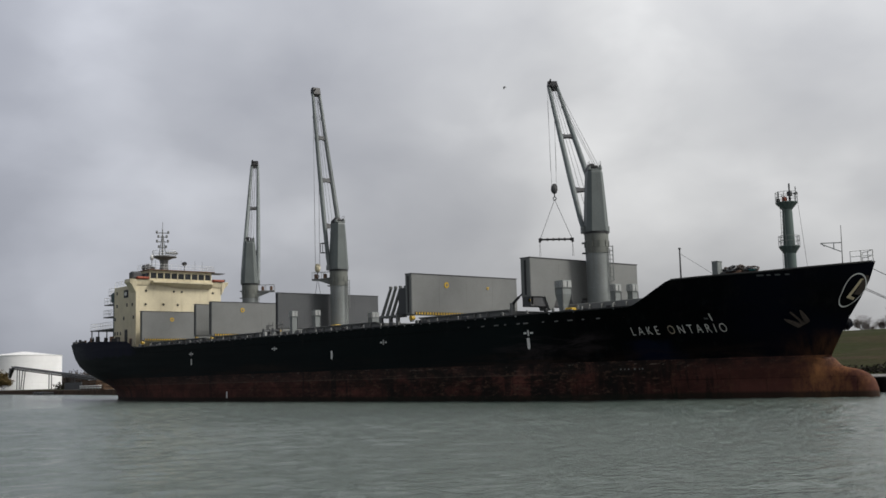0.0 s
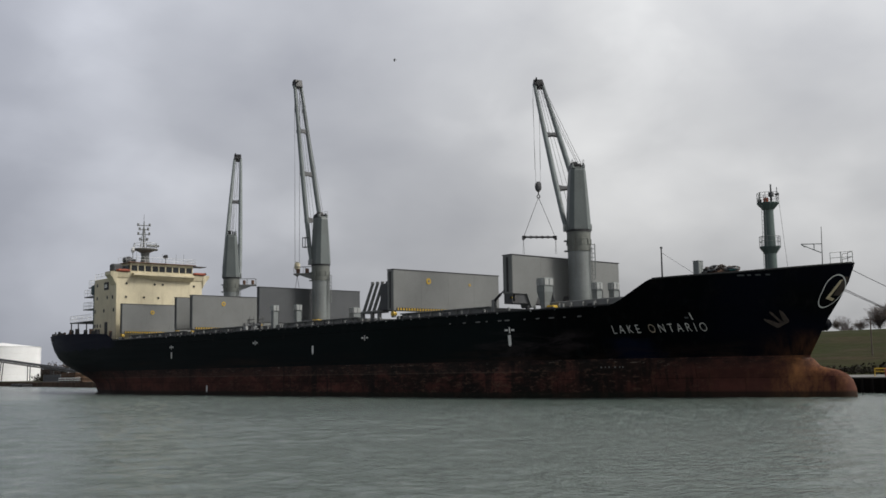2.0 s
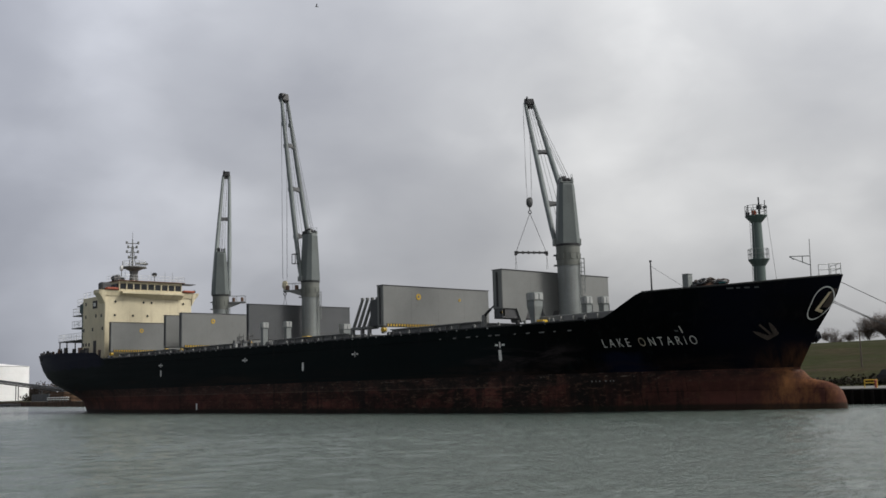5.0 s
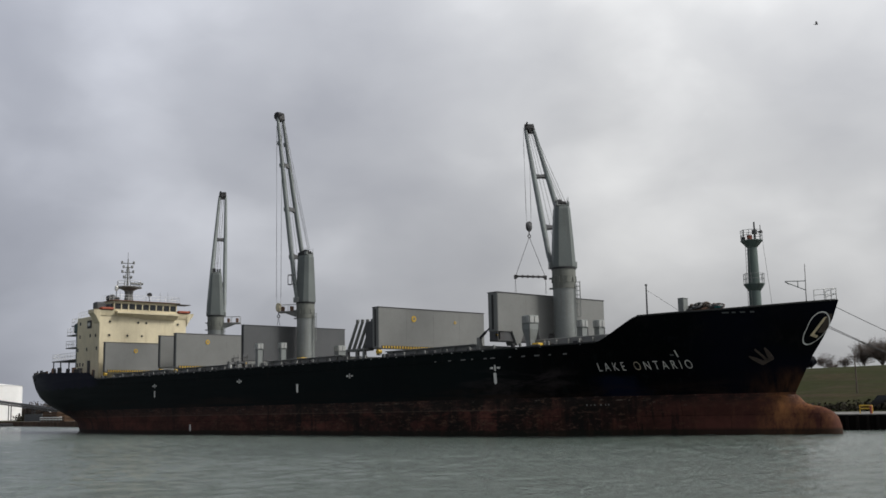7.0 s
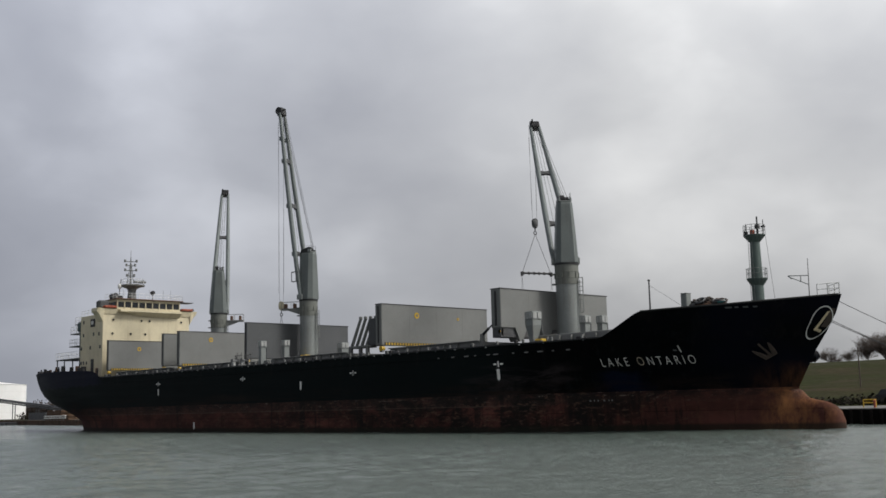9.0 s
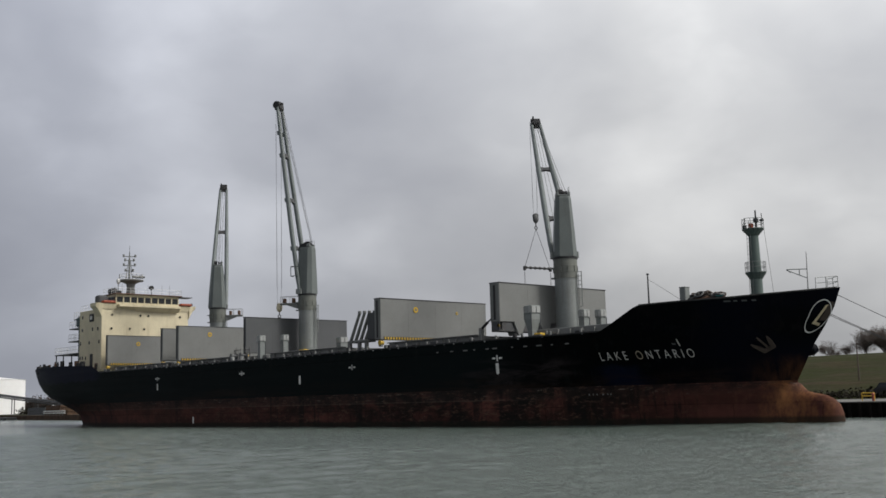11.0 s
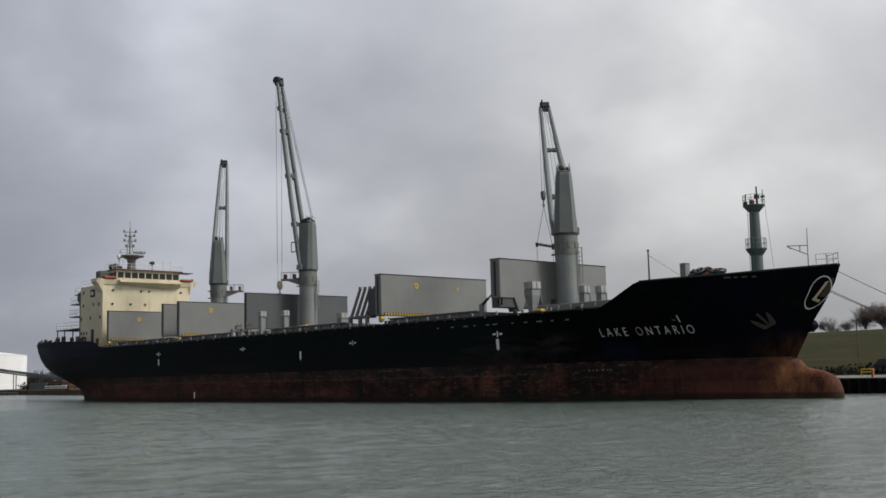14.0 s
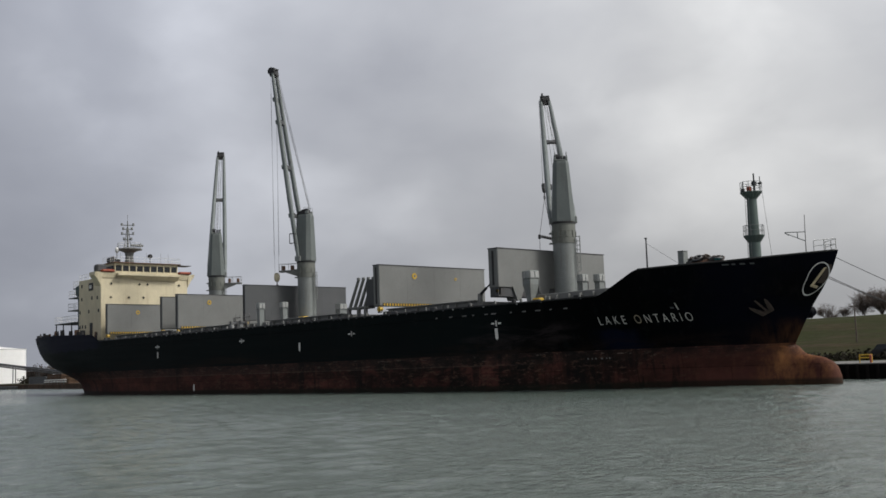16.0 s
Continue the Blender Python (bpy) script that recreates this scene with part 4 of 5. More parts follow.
    if cage:
        bm = B()
        for a, b in (((0.5, 1.25, 2.0), (0.5, 1.75, 2.0)), ((0.5, 1.75, 2.0), (0.5, 1.75, 3.1)), ((0.5, 1.75, 3.1), (0.5, 1.25, 3.1)), ((1.1, 1.25, 2.0), (1.1, 1.75, 2.0)), ((1.1, 1.75, 2.0), (1.1, 1.75, 3.1)), ((1.1, 1.75, 3.1), (1.1, 1.25, 3.1)), ((0.5, 1.75, 2.0), (1.1, 1.75, 2.0)), ((0.5, 1.75, 3.1), (1.1, 1.75, 3.1))):
            rod(bm, a, b, 0.045, n=5)
        part("side_cage", bm, M_BLACK, house, "dark access cage beside the housing")
    bm = box(B(), 0.95, 1.18, -0.42, 0.42, 1.5, 2.5, 0.04)
    part("cab_window", bm, M_GLASS, house)
    for s in (-1, 1):
        bm = box(B(), HINGE_X - 0.3, HINGE_X + 0.4, s * 1.06 - 0.2, s * 1.06 + 0.16, -0.05, 0.55, 0.04)
        part("hinge_bracket", bm, M_PALE, house)
    # boom along +x from the hinge
    L, boom_bm = reach - 0.4, B()
    def at(s, u):
        w = 1.06 - 0.62 * u
        sag = -0.08 * math.sin(math.pi * min(1, u * 1.02))
        return Vector((L * u, s * w, sag))
    for s in (-1, 1):
        us = [0, 0.07, 0.3, 0.36, 0.62, 0.68, 0.94, 1.0]
        rr = [0.17, 0.25, 0.29, 0.29, 0.27, 0.26, 0.21, 0.18]
        rings = []
        for u, r in zip(us, rr):
            c = at(s, u)
            rings.append([(c.x, c.y + r * 0.95 * math.cos(2 * math.pi * k / 10), c.z + r * math.sin(2 * math.pi * k / 10)) for k in range(10)])
        loft(boom_bm, rings)
    boom = part("boom", boom_bm, M_BOOM, house, "grey twin box-girder boom", True, pose(HINGE_X, 0, 0.25, 0, -45, 0))
    for u in ties:
        bm = B()
        a, b = at(-1, u), at(1, u)
        w = (b - a).length / 2
        loft(bm, [[(a.x - d, a.y, a.z - 0.14), (a.x + d, a.y, a.z - 0.14), (a.x + d, a.y, a.z + 0.14), (a.x - d, a.y, a.z + 0.14)] if i == 0 else
                  [(a.x - d, a.y + w * i, a.z - 0.1), (a.x + d, a.y + w * i, a.z - 0.1), (a.x + d, a.y + w * i, a.z + 0.1), (a.x - d, a.y + w * i, a.z + 0.1)] for i, d in ((0, 0.7), (0.4, 0.3), (1, 0.2), (1.6, 0.3), (2, 0.7))])
        part("boom_tie", bm, M_DARKGREY, boom, "gusseted cross tie")
    for u in (*ties, 0.86):
        for s in (-1, 1):
            c = at(s, u)
            part("lug", box(B(), c.x - 0.25, c.x + 0.25, c.y - 0.12, c.y + 0.12, c.z - 0.42, c.z - 0.1, 0.05), M_BOOM, boom)
    bm = box(B(), reach - 0.65, reach + 0.3, -0.5, 0.5, -0.42, 0.32, 0.06)
    for s in (-0.3, 0, 0.3):
        rod(bm, (reach, s - 0.08, -0.2), (reach, s + 0.08, -0.2), 0.46, n=16)
    rod(bm, (reach - 0.1, 0.3, 0.3), (reach - 0.1, 0.3, 0.75), 0.09, n=8)
    part("boom_head", bm, M_BLACK, boom, "dark boom head with sheaves")
    bm = B()
    th = radians(wire_luff)
    px, pz = -0.5 - HINGE_X, 5.95 - 0.25
    q = Vector((px * math.cos(th) + pz * math.sin(th), 0, -px * math.sin(th) + pz * math.cos(th)))
    for s in (-0.32, 0.05, 0.32):
        rod(bm, (reach - 0.2, s * 0.7, 0.3), (q.x, s * 0.6, q.z), 0.02, n=5)
    part("luffing_wire", bm, M_ROPE, boom, "luffing wires to the crane head")
    bm = B()
    for s in (-0.12, 0.12):
        rod(bm, (reach - 0.2, s, -0.1), (1.5, s * 2, -0.25), 0.018, n=4)
    part("hoist_wire", bm, M_ROPE, boom)
    # walkway arm at the column's head
    arm = B()
    box(arm, 0.6, 3.2, -0.35, 0.35, top - 1.15, top - 0.95, 0.03)
    loft(arm, [[(1.0, -0.3, top - 1.7), (1.0, 0.3, top - 1.7), (1.0, 0.3, top - 1.15), (1.0, -0.3, top - 1.15)], [(2.4, -0.3, top - 1.2), (2.4, 0.3, top - 1.2), (2.4, 0.3, top - 1.15), (2.4, -0.3, top - 1.15)]])
    for px_ in (0.9, 2.0, 3.15):
        for s in (-0.33, 0.33):
            rod(arm, (px_, s, top - 0.95), (px_, s, top - 0.2), 0.025, n=5)
    for s in (-0.33, 0.33):
        rod(arm, (0.9, s, top - 0.2), (3.15, s, top - 0.2), 0.022, n=5)
    for px_ in (1.65, 2.75):
        part("floodlight", box(B(), px_ - 0.15, px_ + 0.15, -0.25, 0.25, top - 0.95, top - 0.4, 0.04), M_RUST, crane, at=pose(0, 0, 0, 0, 0, arm_turn)) if arm_turn is not None else None
    return crane, house, boom, arm


def cargo_hook(spread, rope):
    """Hook block at the origin with the lower length of its rope above it."""
    label = "dark hook block carrying a spreader beam on slings" if spread else "pale hook block with short slings hanging from wire rope"
    hook = thing("cargo_hook", label, "crane hook")
    bm = ball(B(), (0, 0, 0), 0.38, 0.95, 0.6, 1.4, 14)
    for s in (-0.1, 0.1):
        rod(bm, (0, s - 0.05, 0.25), (0, s + 0.05, 0.25), 0.3, n=14)
    part("hook_block", bm, M_DARKGREY if spread else M_CREAM, hook, smooth=True)
    bm = rod(B(), (0, 0, -0.4), (0, 0, -0.85), 0.06, n=8)
    ring(bm, (0, 0, -1.0), 0.16, 0.05, "Y", 14, 6)
    part("hook", bm, M_BLACK, hook)
    bm = B()
    for s in (-0.34, 0.34):
        rod(bm, (s * 0.7, 0, 0.3), (s, 0, rope), 0.013, n=4)
    part("hoist_rope", bm, M_ROPE, hook, "lower length of hoisting wire")
    if spread:
        bm = B()
        for s in (-1, 1):
            rod(bm, (0, 0, -1.1), (s * 1.65, 0, -5.2), 0.026, n=5)
        part("sling", bm, M_ROPE, hook)
        bm = rod(B(), (-1.75, 0, -5.25), (1.75, 0, -5.25), 0.1, n=10)
        for k in range(6):
            x = -1.5 + 0.6 * k
            rod(bm, (x - 0.07, 0, -5.25), (x + 0.07, 0, -5.25), 0.16, n=10)
        for s in (-1.7, 1.7):
            box(bm, s - 0.12, s + 0.12, -0.12, 0.12, -5.55, -5.1, 0.03)
        part("spreader_beam", bm, M_BLACK, hook, "dark tubular spreader beam")
        for s in (-1.7, 1.7):
            bm = B()
            for q in (-0.08, 0.08):
                rod(bm, (s, 0, -5.5), (s + q, 0, -7.0), 0.016, n=4)
            part("chain", bm, M_ROPE, hook)
    else:
        bm = B()
        for s in (-1, 1):
            rod(bm, (0, 0, -1.1), (s * 0.45, 0, -4.0), 0.026, n=5)
        part("sling", bm, M_ROPE, hook)
    return hook


def hanging_rope(length):
    bm = B()
    for s in (-0.3, 0.3):
        rod(bm, (s, 0, 0), (s, 0, -length), 0.013, n=4)
    return solid("hoist_rope", bm, M_ROPE, "upper length of hoisting wire under a boom head", "wire rope")


# ---- hatch covers ----
def stripes(n0, w):
    return [(-w + 2 * w * i / n0, -w + 2 * w * (i + 0.5) / n0) for i in range(n0)]


def hatch_cover(x, z0, z1, thick, label, w=7.1, dots=(), hazard=False, legs=False, coat=None):
    cover = thing("hatch_cover", label, "hatch cover", pose(x, 0, z0), "raised hatch covers")
    h = z1 - z0
    bm = box(B(), -thick, 0, -w, w, 0, h, 0.06)
    part("panel", bm, coat or M_GREY, cover, "flat grey steel hatch panel")
    bm = box(B(), -thick - 0.03, 0.05, -w - 0.03, w + 0.03, h - 0.02, h + 0.05, 0.02)
    part("top_edge", bm, M_DARKGREY, cover)
    for s in (-1, 1):
        bm = B()
        box(bm, -thick * 0.58, -thick * 0.40, s * (w + 0.02) - 0.03, s * (w + 0.02) + 0.03, 0.2, h - 0.2)
        part("edge_seal", bm, M_BLACK, cover, "dark rubber seal and cleats on the panel edge")
    for y in (-w * 0.5, 0, w * 0.5):
        part("weld_seam", box(B(), -0.005, 0.008, y - 0.03, y + 0.03, 0.05, h - 0.05), coat or M_GREY, cover)
    for y, z, r in dots:
        part("lifting_socket", rod(B(), (-0.01, y, z - z0), (0.05, y, z - z0), r, n=18), M_YELLOW, cover, "yellow ringed lifting socket")
        part("socket_hole", rod(B(), (0.02, y, z - z0), (0.06, y, z - z0), r * 0.45, n=14), M_MID, cover)
    if hazard:
        for a, b in stripes(38, w * 0.93):
            part("hazard_stripe", box(B(), 0.0, 0.02, a, b, 0.02, 0.26), M_YELLOW, cover)
        part("hazard_backing", box(B(), -0.01, 0.012, -w * 0.95, w * 0.95, 0.0, 0.28), M_BLACK, cover)
    if legs:
        part("underframe", box(B(), -thick + 0.05, -0.1, -w + 0.05, w - 0.05, -0.8, 0.05, 0.04), M_DARKGREY, cover, "dark hinge underframe")
        for y in (-w * 0.66, -w * 0.2, w * 0.45, w * 0.86):
            bm = loft(B(), [[(-thick, y - 0.75, 0.1), (0.06, y - 0.75, 0.1), (0.06, y + 0.75, 0.1), (-thick, y + 0.75, 0.1)], [(-thick, y - 0.18, -1.1), (0.06, y - 0.18, -1.1), (0.06, y + 0.18, -1.1), (-thick, y + 0.18, -1.1)]])
            part("hinge_leg", bm, M_GREY, cover)
    for y in (-w + 0.25, w - 0.25):
        part("hinge_wheel", rod(B(), (-0.25, y - 0.2, -0.3), (-0.25, y + 0.2, -0.3), 0.15 if legs else 0.24, n=14), M_YELLOW, cover, "yellow hinge wheel")
        part("hinge_arm", box(B(), -0.5, -0.1, y - 0.14, y + 0.14, -0.65, 0.12, 0.03), M_GREY, cover)
    return cover


def coaming(x0, x1, z1, w=7.3):
    c = thing("hatch_coaming", "grey steel hatch coaming with vertical stays", "hatch coaming", pose(0, 0, 6.9), "hatch coamings")
    for s in (-1, 1):
        part("side_plate", box(B(), x0, x1, s * w - 0.08, s * w + 0.08, 0, z1 - 6.9), M_GREY, c)
        part("top_flange", box(B(), x0, x1, s * (w + 0.1) - 0.22, s * (w + 0.1) + 0.22, z1 - 6.9, z1 - 6.8, 0.02), M_GREY, c)
    for x in (x0, x1):
        part("end_plate", box(B(), x - 0.08, x + 0.08, -w + 0.1, w - 0.1, 0, z1 - 6.92), M_GREY, c)
    k = int((x1 - x0) / 1.6)
    for i in range(k):
        x = x0 + (i + 0.5) * (x1 - x0) / k
        bm = loft(B(), [[(x - 0.03, -w - 0.6, 0), (x + 0.03, -w - 0.6, 0), (x + 0.03, -w - 0.08, 0), (x - 0.03, -w - 0.08, 0)], [(x - 0.03, -w - 0.2, z1 - 6.9), (x + 0.03, -w - 0.2, z1 - 6.9), (x + 0.03, -w - 0.08, z1 - 6.9), (x - 0.03, -w - 0.08, z1 - 6.9)]])
        part("stay", bm, M_GREY, c)
    return c


def ventilator(x, y, z1, w=0.38, kind=0):
    """A deck ventilator: a box trunk under a slightly wider hood with two flaps on each face."""
    v = thing("ventilator", "boxy grey deck ventilator with twin hood flaps", "ventilator", pose(x, y, 6.9, 0, 0, -8), "deck ventilators")
    h = z1 - 6.9
    if kind:
        bm = loft(B(), [[(-w * s, -w * t, z), (w * s, -w * t, z), (w * s, w * t, z), (-w * s, w * t, z)] for z, s, t in ((0, 0.5, 0.5), (h * 0.3, 0.6, 0.6), (h * 0.6, 0.96, 0.96), (h - 0.7, 0.98, 0.98))])
    else:
        bm = box(B(), -w * 0.86, w * 0.86, -w * 0.86, w * 0.86, 0, h - 0.7, 0.03)
    part("trunk", bm, M_PALE, v)
    part("hood", box(B(), -w, w, -w, w, h - 0.7, h, 0.04), M_PALE, v)
    for s in (-0.5, 0.5):
        part("flap", box(B(), w, w + 0.05, (s - 0.4) * w, (s + 0.4) * w, h - 0.6, h - 0.08, 0.015), M_FLAP, v, "pale hood flap")
        part("flap", box(B(), (s - 0.4) * w, (s + 0.4) * w, -w - 0.05, -w, h - 0.6, h - 0.08, 0.015), M_FLAP, v, "pale hood flap")
    for s in (-1, 1):
        part("corner_stay", rod(B(), (w * 0.9, s * w * 0.9, 0), (w * 0.95, s * w * 0.95, h - 0.7), 0.035, n=5), M_SLATE, v)
    return v


# ---- deckhouse ----
def build_house():
    hs = thing("deckhouse", "cream painted accommodation block with a bridge on top", "superstructure", pose(0, 0, 7.4))
    o = -7.4
    X0, X1, W = 24.9, 32.0, 6.65
    part("house_block", box(B(), X0, X1, -W, W, 0, 16.05 + o, 0.05), M_CREAM, hs, "cream steel walls of four decks")
    # bridge deck with flared wings
    bm = loft(B(), [[(30.4, y, zb + o), (32.1, y, zb + o), (32.3, y, zt + o), (30.4, y, zt + o)] for y, zb, zt in ((-7.6, 16.35, 16.8), (-7.2, 15.9, 16.8), (-6.68, 14.95, 16.75), (-6.6, 16.0, 16.75), (6.6, 16.0, 16.75), (6.68, 14.95, 16.75), (7.2, 15.9, 16.8), (7.7, 16.4, 16.8))])
    part("bridge_wing", bm, M_CREAM, hs, "cream bridge deck with flared wings")
    bm = loft(B(), [[(32.2, y, zb + o), (32.95, y, 16.35 + o), (32.95, y, 16.6 + o), (32.2, y, 16.7 + o)] for y, zb in ((-4.5, 16.2), (0, 15.75), (4.9, 15.75))])
    part("bridge_ledge", bm, M_CREAM, hs, "cream walkway ledge under the bridge windows")
    # wheelhouse
    bm = B()
    for z0, z1 in ((16.75, 16.95), (17.8, 18.1)):
        box(bm, 28.9, 32.3, -4.75, 4.95, z0 + o, z1 + o)
    box(bm, 28.9, 32.2, -4.65, 4.85, 16.95 + o, 17.8 + o)
    part("wheelhouse", bm, M_CREAM, hs)
    for i in range(9):
        y = -4.15 + i * 1.06
        part("window", box(B(), 32.2, 32.26, y - 0.42, y + 0.42, 17.0 + o, 17.75 + o), M_GLASS, hs, "dark bridge window")
    for i in range(10):
        y = -4.68 + i * 1.06
        part("window_mullion", box(B(), 32.2, 32.33, y - 0.06, y + 0.06, 16.9 + o, 17.85 + o), M_CREAM, hs)
    for i in range(2):
        x = 29.3 + i * 1.4
        part("window", box(B(), x, x + 1.1, -4.8, -4.65, 17.0 + o, 17.75 + o), M_GLASS, hs, "dark bridge window")
    part("bridge_roof", box(B(), 28.6, 32.7, -5.0, 5.3, 18.1 + o, 18.22 + o, 0.04), M_RUST, hs, "rust-brown bridge roof edge")
    part("roof_awning", box(B(), 30.8, 32.6, 5.0, 7.0, 18.0 + o, 18.08 + o), M_DARKGREY, hs)
    for y in (-5.7, 6.1):
        part("wing_dodger", box(B(), 31.7, 32.5, y - 0.9, y + 0.9, 16.8 + o, 17.15 + o, 0.1), M_RED, hs, "orange-red wing screen")
    fence(hs, [(28.8, -4.9, 18.2 + o), (32.5, -4.9, 18.2 + o), (32.5, 5.2, 18.2 + o), (28.8, 5.2, 18.2 + o)], 0.8, 1.1)
    fence(hs, [(25.0, -W + 0.1, 16.05 + o), (30.2, -W + 0.1, 16.05 + o)], 0.8, 1.1)
    # portholes, front and side
    for y, z in ((-5.14, 15.2), (-0.9, 15.2), (0.33, 15.2), (5.3, 15.17), (-5.2, 13.3), (-2.5, 13.3), (-0.3, 13.3), (3.0, 13.3)):
        bm = ring(B(), (X1 + 0.02, y, z + o), 0.21, 0.04, "X", 16)
        rim = part("porthole", bm, M_CREAM, hs)
        part("glass", rod(B(), (X1 - 0.01, y, z + o), (X1 + 0.03, y, z + o), 0.2, n=4), M_GLASS, rim)
    for x, z in ((25.9, 15.2), (25.9, 13.35), (29.2, 13.35), (30.9, 13.3), (25.3, 11.5), (28.2, 11.5), (31.3, 11.5), (25.3, 9.45), (26.1, 9.45), (27.1, 9.4)):
        bm = box(B(), x - 0.18, x + 0.18, -W - 0.03, -W + 0.02, z + o - 0.24, z + o + 0.24, 0.05)
        part("porthole", bm, M_GLASS, hs, "dark side window")
    part("funnel_badge", box(B(), 28.2, 29.6, -W - 0.06, -W, 14.4 + o, 15.5 + o, 0.05), M_BLACK, hs, "dark square badge on the side wall")
    part("badge_mark", box(B(), 28.6, 29.2, -W - 0.09, -W - 0.05, 14.7 + o, 15.2 + o, 0.1), M_WHITE, hs)
    part("side_door", box(B(), 28.5, 29.4, -W - 0.04, -W + 0.02, 8.0 + o, 9.9 + o, 0.05), M_BLACK, hs)
    # aft decks with rails
    for z, x in ((10.35, 15.9), (12.1, 20.6), (13.9, 20.9), (15.2, 22.4)):
        part("aft_deck", box(B(), x, X0, -W + 0.2, W - 0.2, z + o - 0.14, z + o, 0.03), M_GREY, hs)
        fence(hs, [(X0, -W + 0.25, z + o), (x + 0.1, -W + 0.25, z + o), (x + 0.1, W - 0.3, z + o)], 0.95, 0.9)
    for x in (16.1, 18.6, 21.5):
        for y in (-W + 0.4, W - 0.4):
            part("deck_pillar", rod(B(), (x, y, 0), (x, y, 10.25 + o), 0.09, n=8), M_DARKGREY, hs)
    part("engine_casing", box(B(), 19.8, X0, -3.2, 3.2, 0, 14.2 + o, 0.1), M_GREY, hs)
    for z in (12.2, 13.7, 14.9):
        part("deck_locker", box(B(), 23.5, 24.8, -W + 0.6, -W + 1.5, z + o - 0.5, z + o + 0.6, 0.08), M_TEAL, hs)
    part("stair_tower", box(B(), 23.75, X0 - 0.01, -W + 0.3, -W + 1.6, 0, 15.6 + o, 0.12), M_STAIR, hs, "dark teal enclosed stair tower")
    part("tower_hood", box(B(), 23.2, 24.8, -W + 0.15, -W + 1.7, 13.95 + o, 15.5 + o, 0.25), M_STAIR, hs)
    # radar mast
    bm = loft(B(), [[(29.0 + r * math.cos(2 * math.pi * k / 12), -0.95 + r * math.sin(2 * math.pi * k / 12), z + o) for k in range(12)] for z, r in ((18.2, 0.7), (19.5, 0.55), (20.0, 0.65), (20.4, 1.5))])
    part("radar_mast_base", bm, M_GREY, hs, smooth=True)
    part("radar_platform", rod(B(), (29, -0.95, 20.4 + o), (29, -0.95, 20.55 + o), 1.8, n=16), M_GREY, hs)
    ring_f = [(29 + 1.7 * math.cos(a * math.pi / 4), -0.95 + 1.7 * math.sin(a * math.pi / 4), 20.55 + o) for a in range(9)]
    fence(hs, ring_f, 0.8, 1.2, r=0.03)
    bm = B()
    rod(bm, (29, -1.2, 20.8 + o), (29, -1.2, 24.6 + o), 0.16, 0.07, 8)
    for z, w in ((21.9, 0.6), (22.7, 0.9), (23.4, 0.7), (24.0, 0.95)):
        rod(bm, (29 - w * 0.3, -1.2 - w * 0.8, z + o), (29 + w * 0.3, -1.2 + w * 0.8, z + o), 0.06, n=6)
        for s in (-1, 1):
            box(bm, 29 + s * w * 0.3 - 0.12, 29 + s * w * 0.3 + 0.12, -1.2 + s * w * 0.8 - 0.12, -1.2 + s * w * 0.8 + 0.12, z + o - 0.1, z + o + 0.3, 0.03)
    rod(bm, (29, -1.2, 24.5 + o), (29, -1.2, 25.6 + o), 0.03, n=5)
    for s in (-0.5, 0.5):
        rod(bm, (29, -1.2 + s, 20.8 + o), (29, -1.2 + s * 0.2, 23.6 + o), 0.05, n=5)
    part("radar_mast", bm, M_GREY, hs)
    part("radar_scanner", box(B(), 28.6, 29.0, -0.6, 1.3, 21.0 + o, 21.3 + o, 0.08), M_GREY, hs)
    part("searchlight", rod(B(), (31.5, 0.9, 19.3 + o), (31.9, 0.9, 19.3 + o), 0.3, n=12), M_BLACK, hs)
    part("searchlight_post", rod(B(), (31.7, 0.9, 18.2 + o), (31.7, 0.9, 19.3 + o), 0.05, n=6), M_BLACK, hs)
    part("dome_aerial", ball(B(), (29.0, -2.85, 20.3 + o), 0.28, 1, 1, 1.5, n=12), M_WHITE, hs, smooth=True)
    part("dome_post", rod(B(), (29.0, -2.85, 18.2 + o), (29.0, -2.85, 20.2 + o), 0.06, n=6), M_GREY, hs)
    part("liferaft", rod(B(), (29.4, -4.2, 18.7 + o), (30.8, -4.2, 18.7 + o), 0.42, n=14), M_DARKGREY, hs, "dark liferaft canister")
    part("radar_pedestal", box(B(), 29.4, 30.2, -3.7, -2.9, 18.2 + o, 18.9 + o, 0.08), M_BLACK, hs)
    part("wing_gear", box(B(), 30.6, 31.8, -7.1, -5.6, 16.8 + o, 17.9 + o, 0.2), M_DARKGREY, hs, "dark covered gear on the bridge wing")
    part("wing_lamp", ball(B(), (31.5, 7.4, 17.1 + o), 0.22, n=10), M_BLACK, hs)
    for y in (-3.0, 1.0, 3.2, 4.4):
        part("whip_aerial", rod(B(), (30.5, y, 18.2 + o), (30.5, y, 19.9 + o), 0.02, n=4), M_GREY, hs)
    return hs


# ---- forecastle ----
def platform_ring(parent, z, r_in, r_out, x, rail=True):
    bm = loft(B(), [[(x + r * math.cos(2 * math.pi * k / 14), r * math.sin(2 * math.pi * k / 14), zz) for k in range(14)] for zz, r in ((z - 0.55, r_in), (z - 0.06, r_out), (z, r_out))])
    part("platform", bm, M_GREEN, parent, "flared round platform")
    if rail:
        fence(parent, [(x + r_out * 0.96 * math.cos(2 * math.pi * k / 10), r_out * 0.96 * math.sin(2 * math.pi * k / 10), z) for k in range(11)], 0.75, 2, (0.5, 1.0), 0.018, M_PALE)


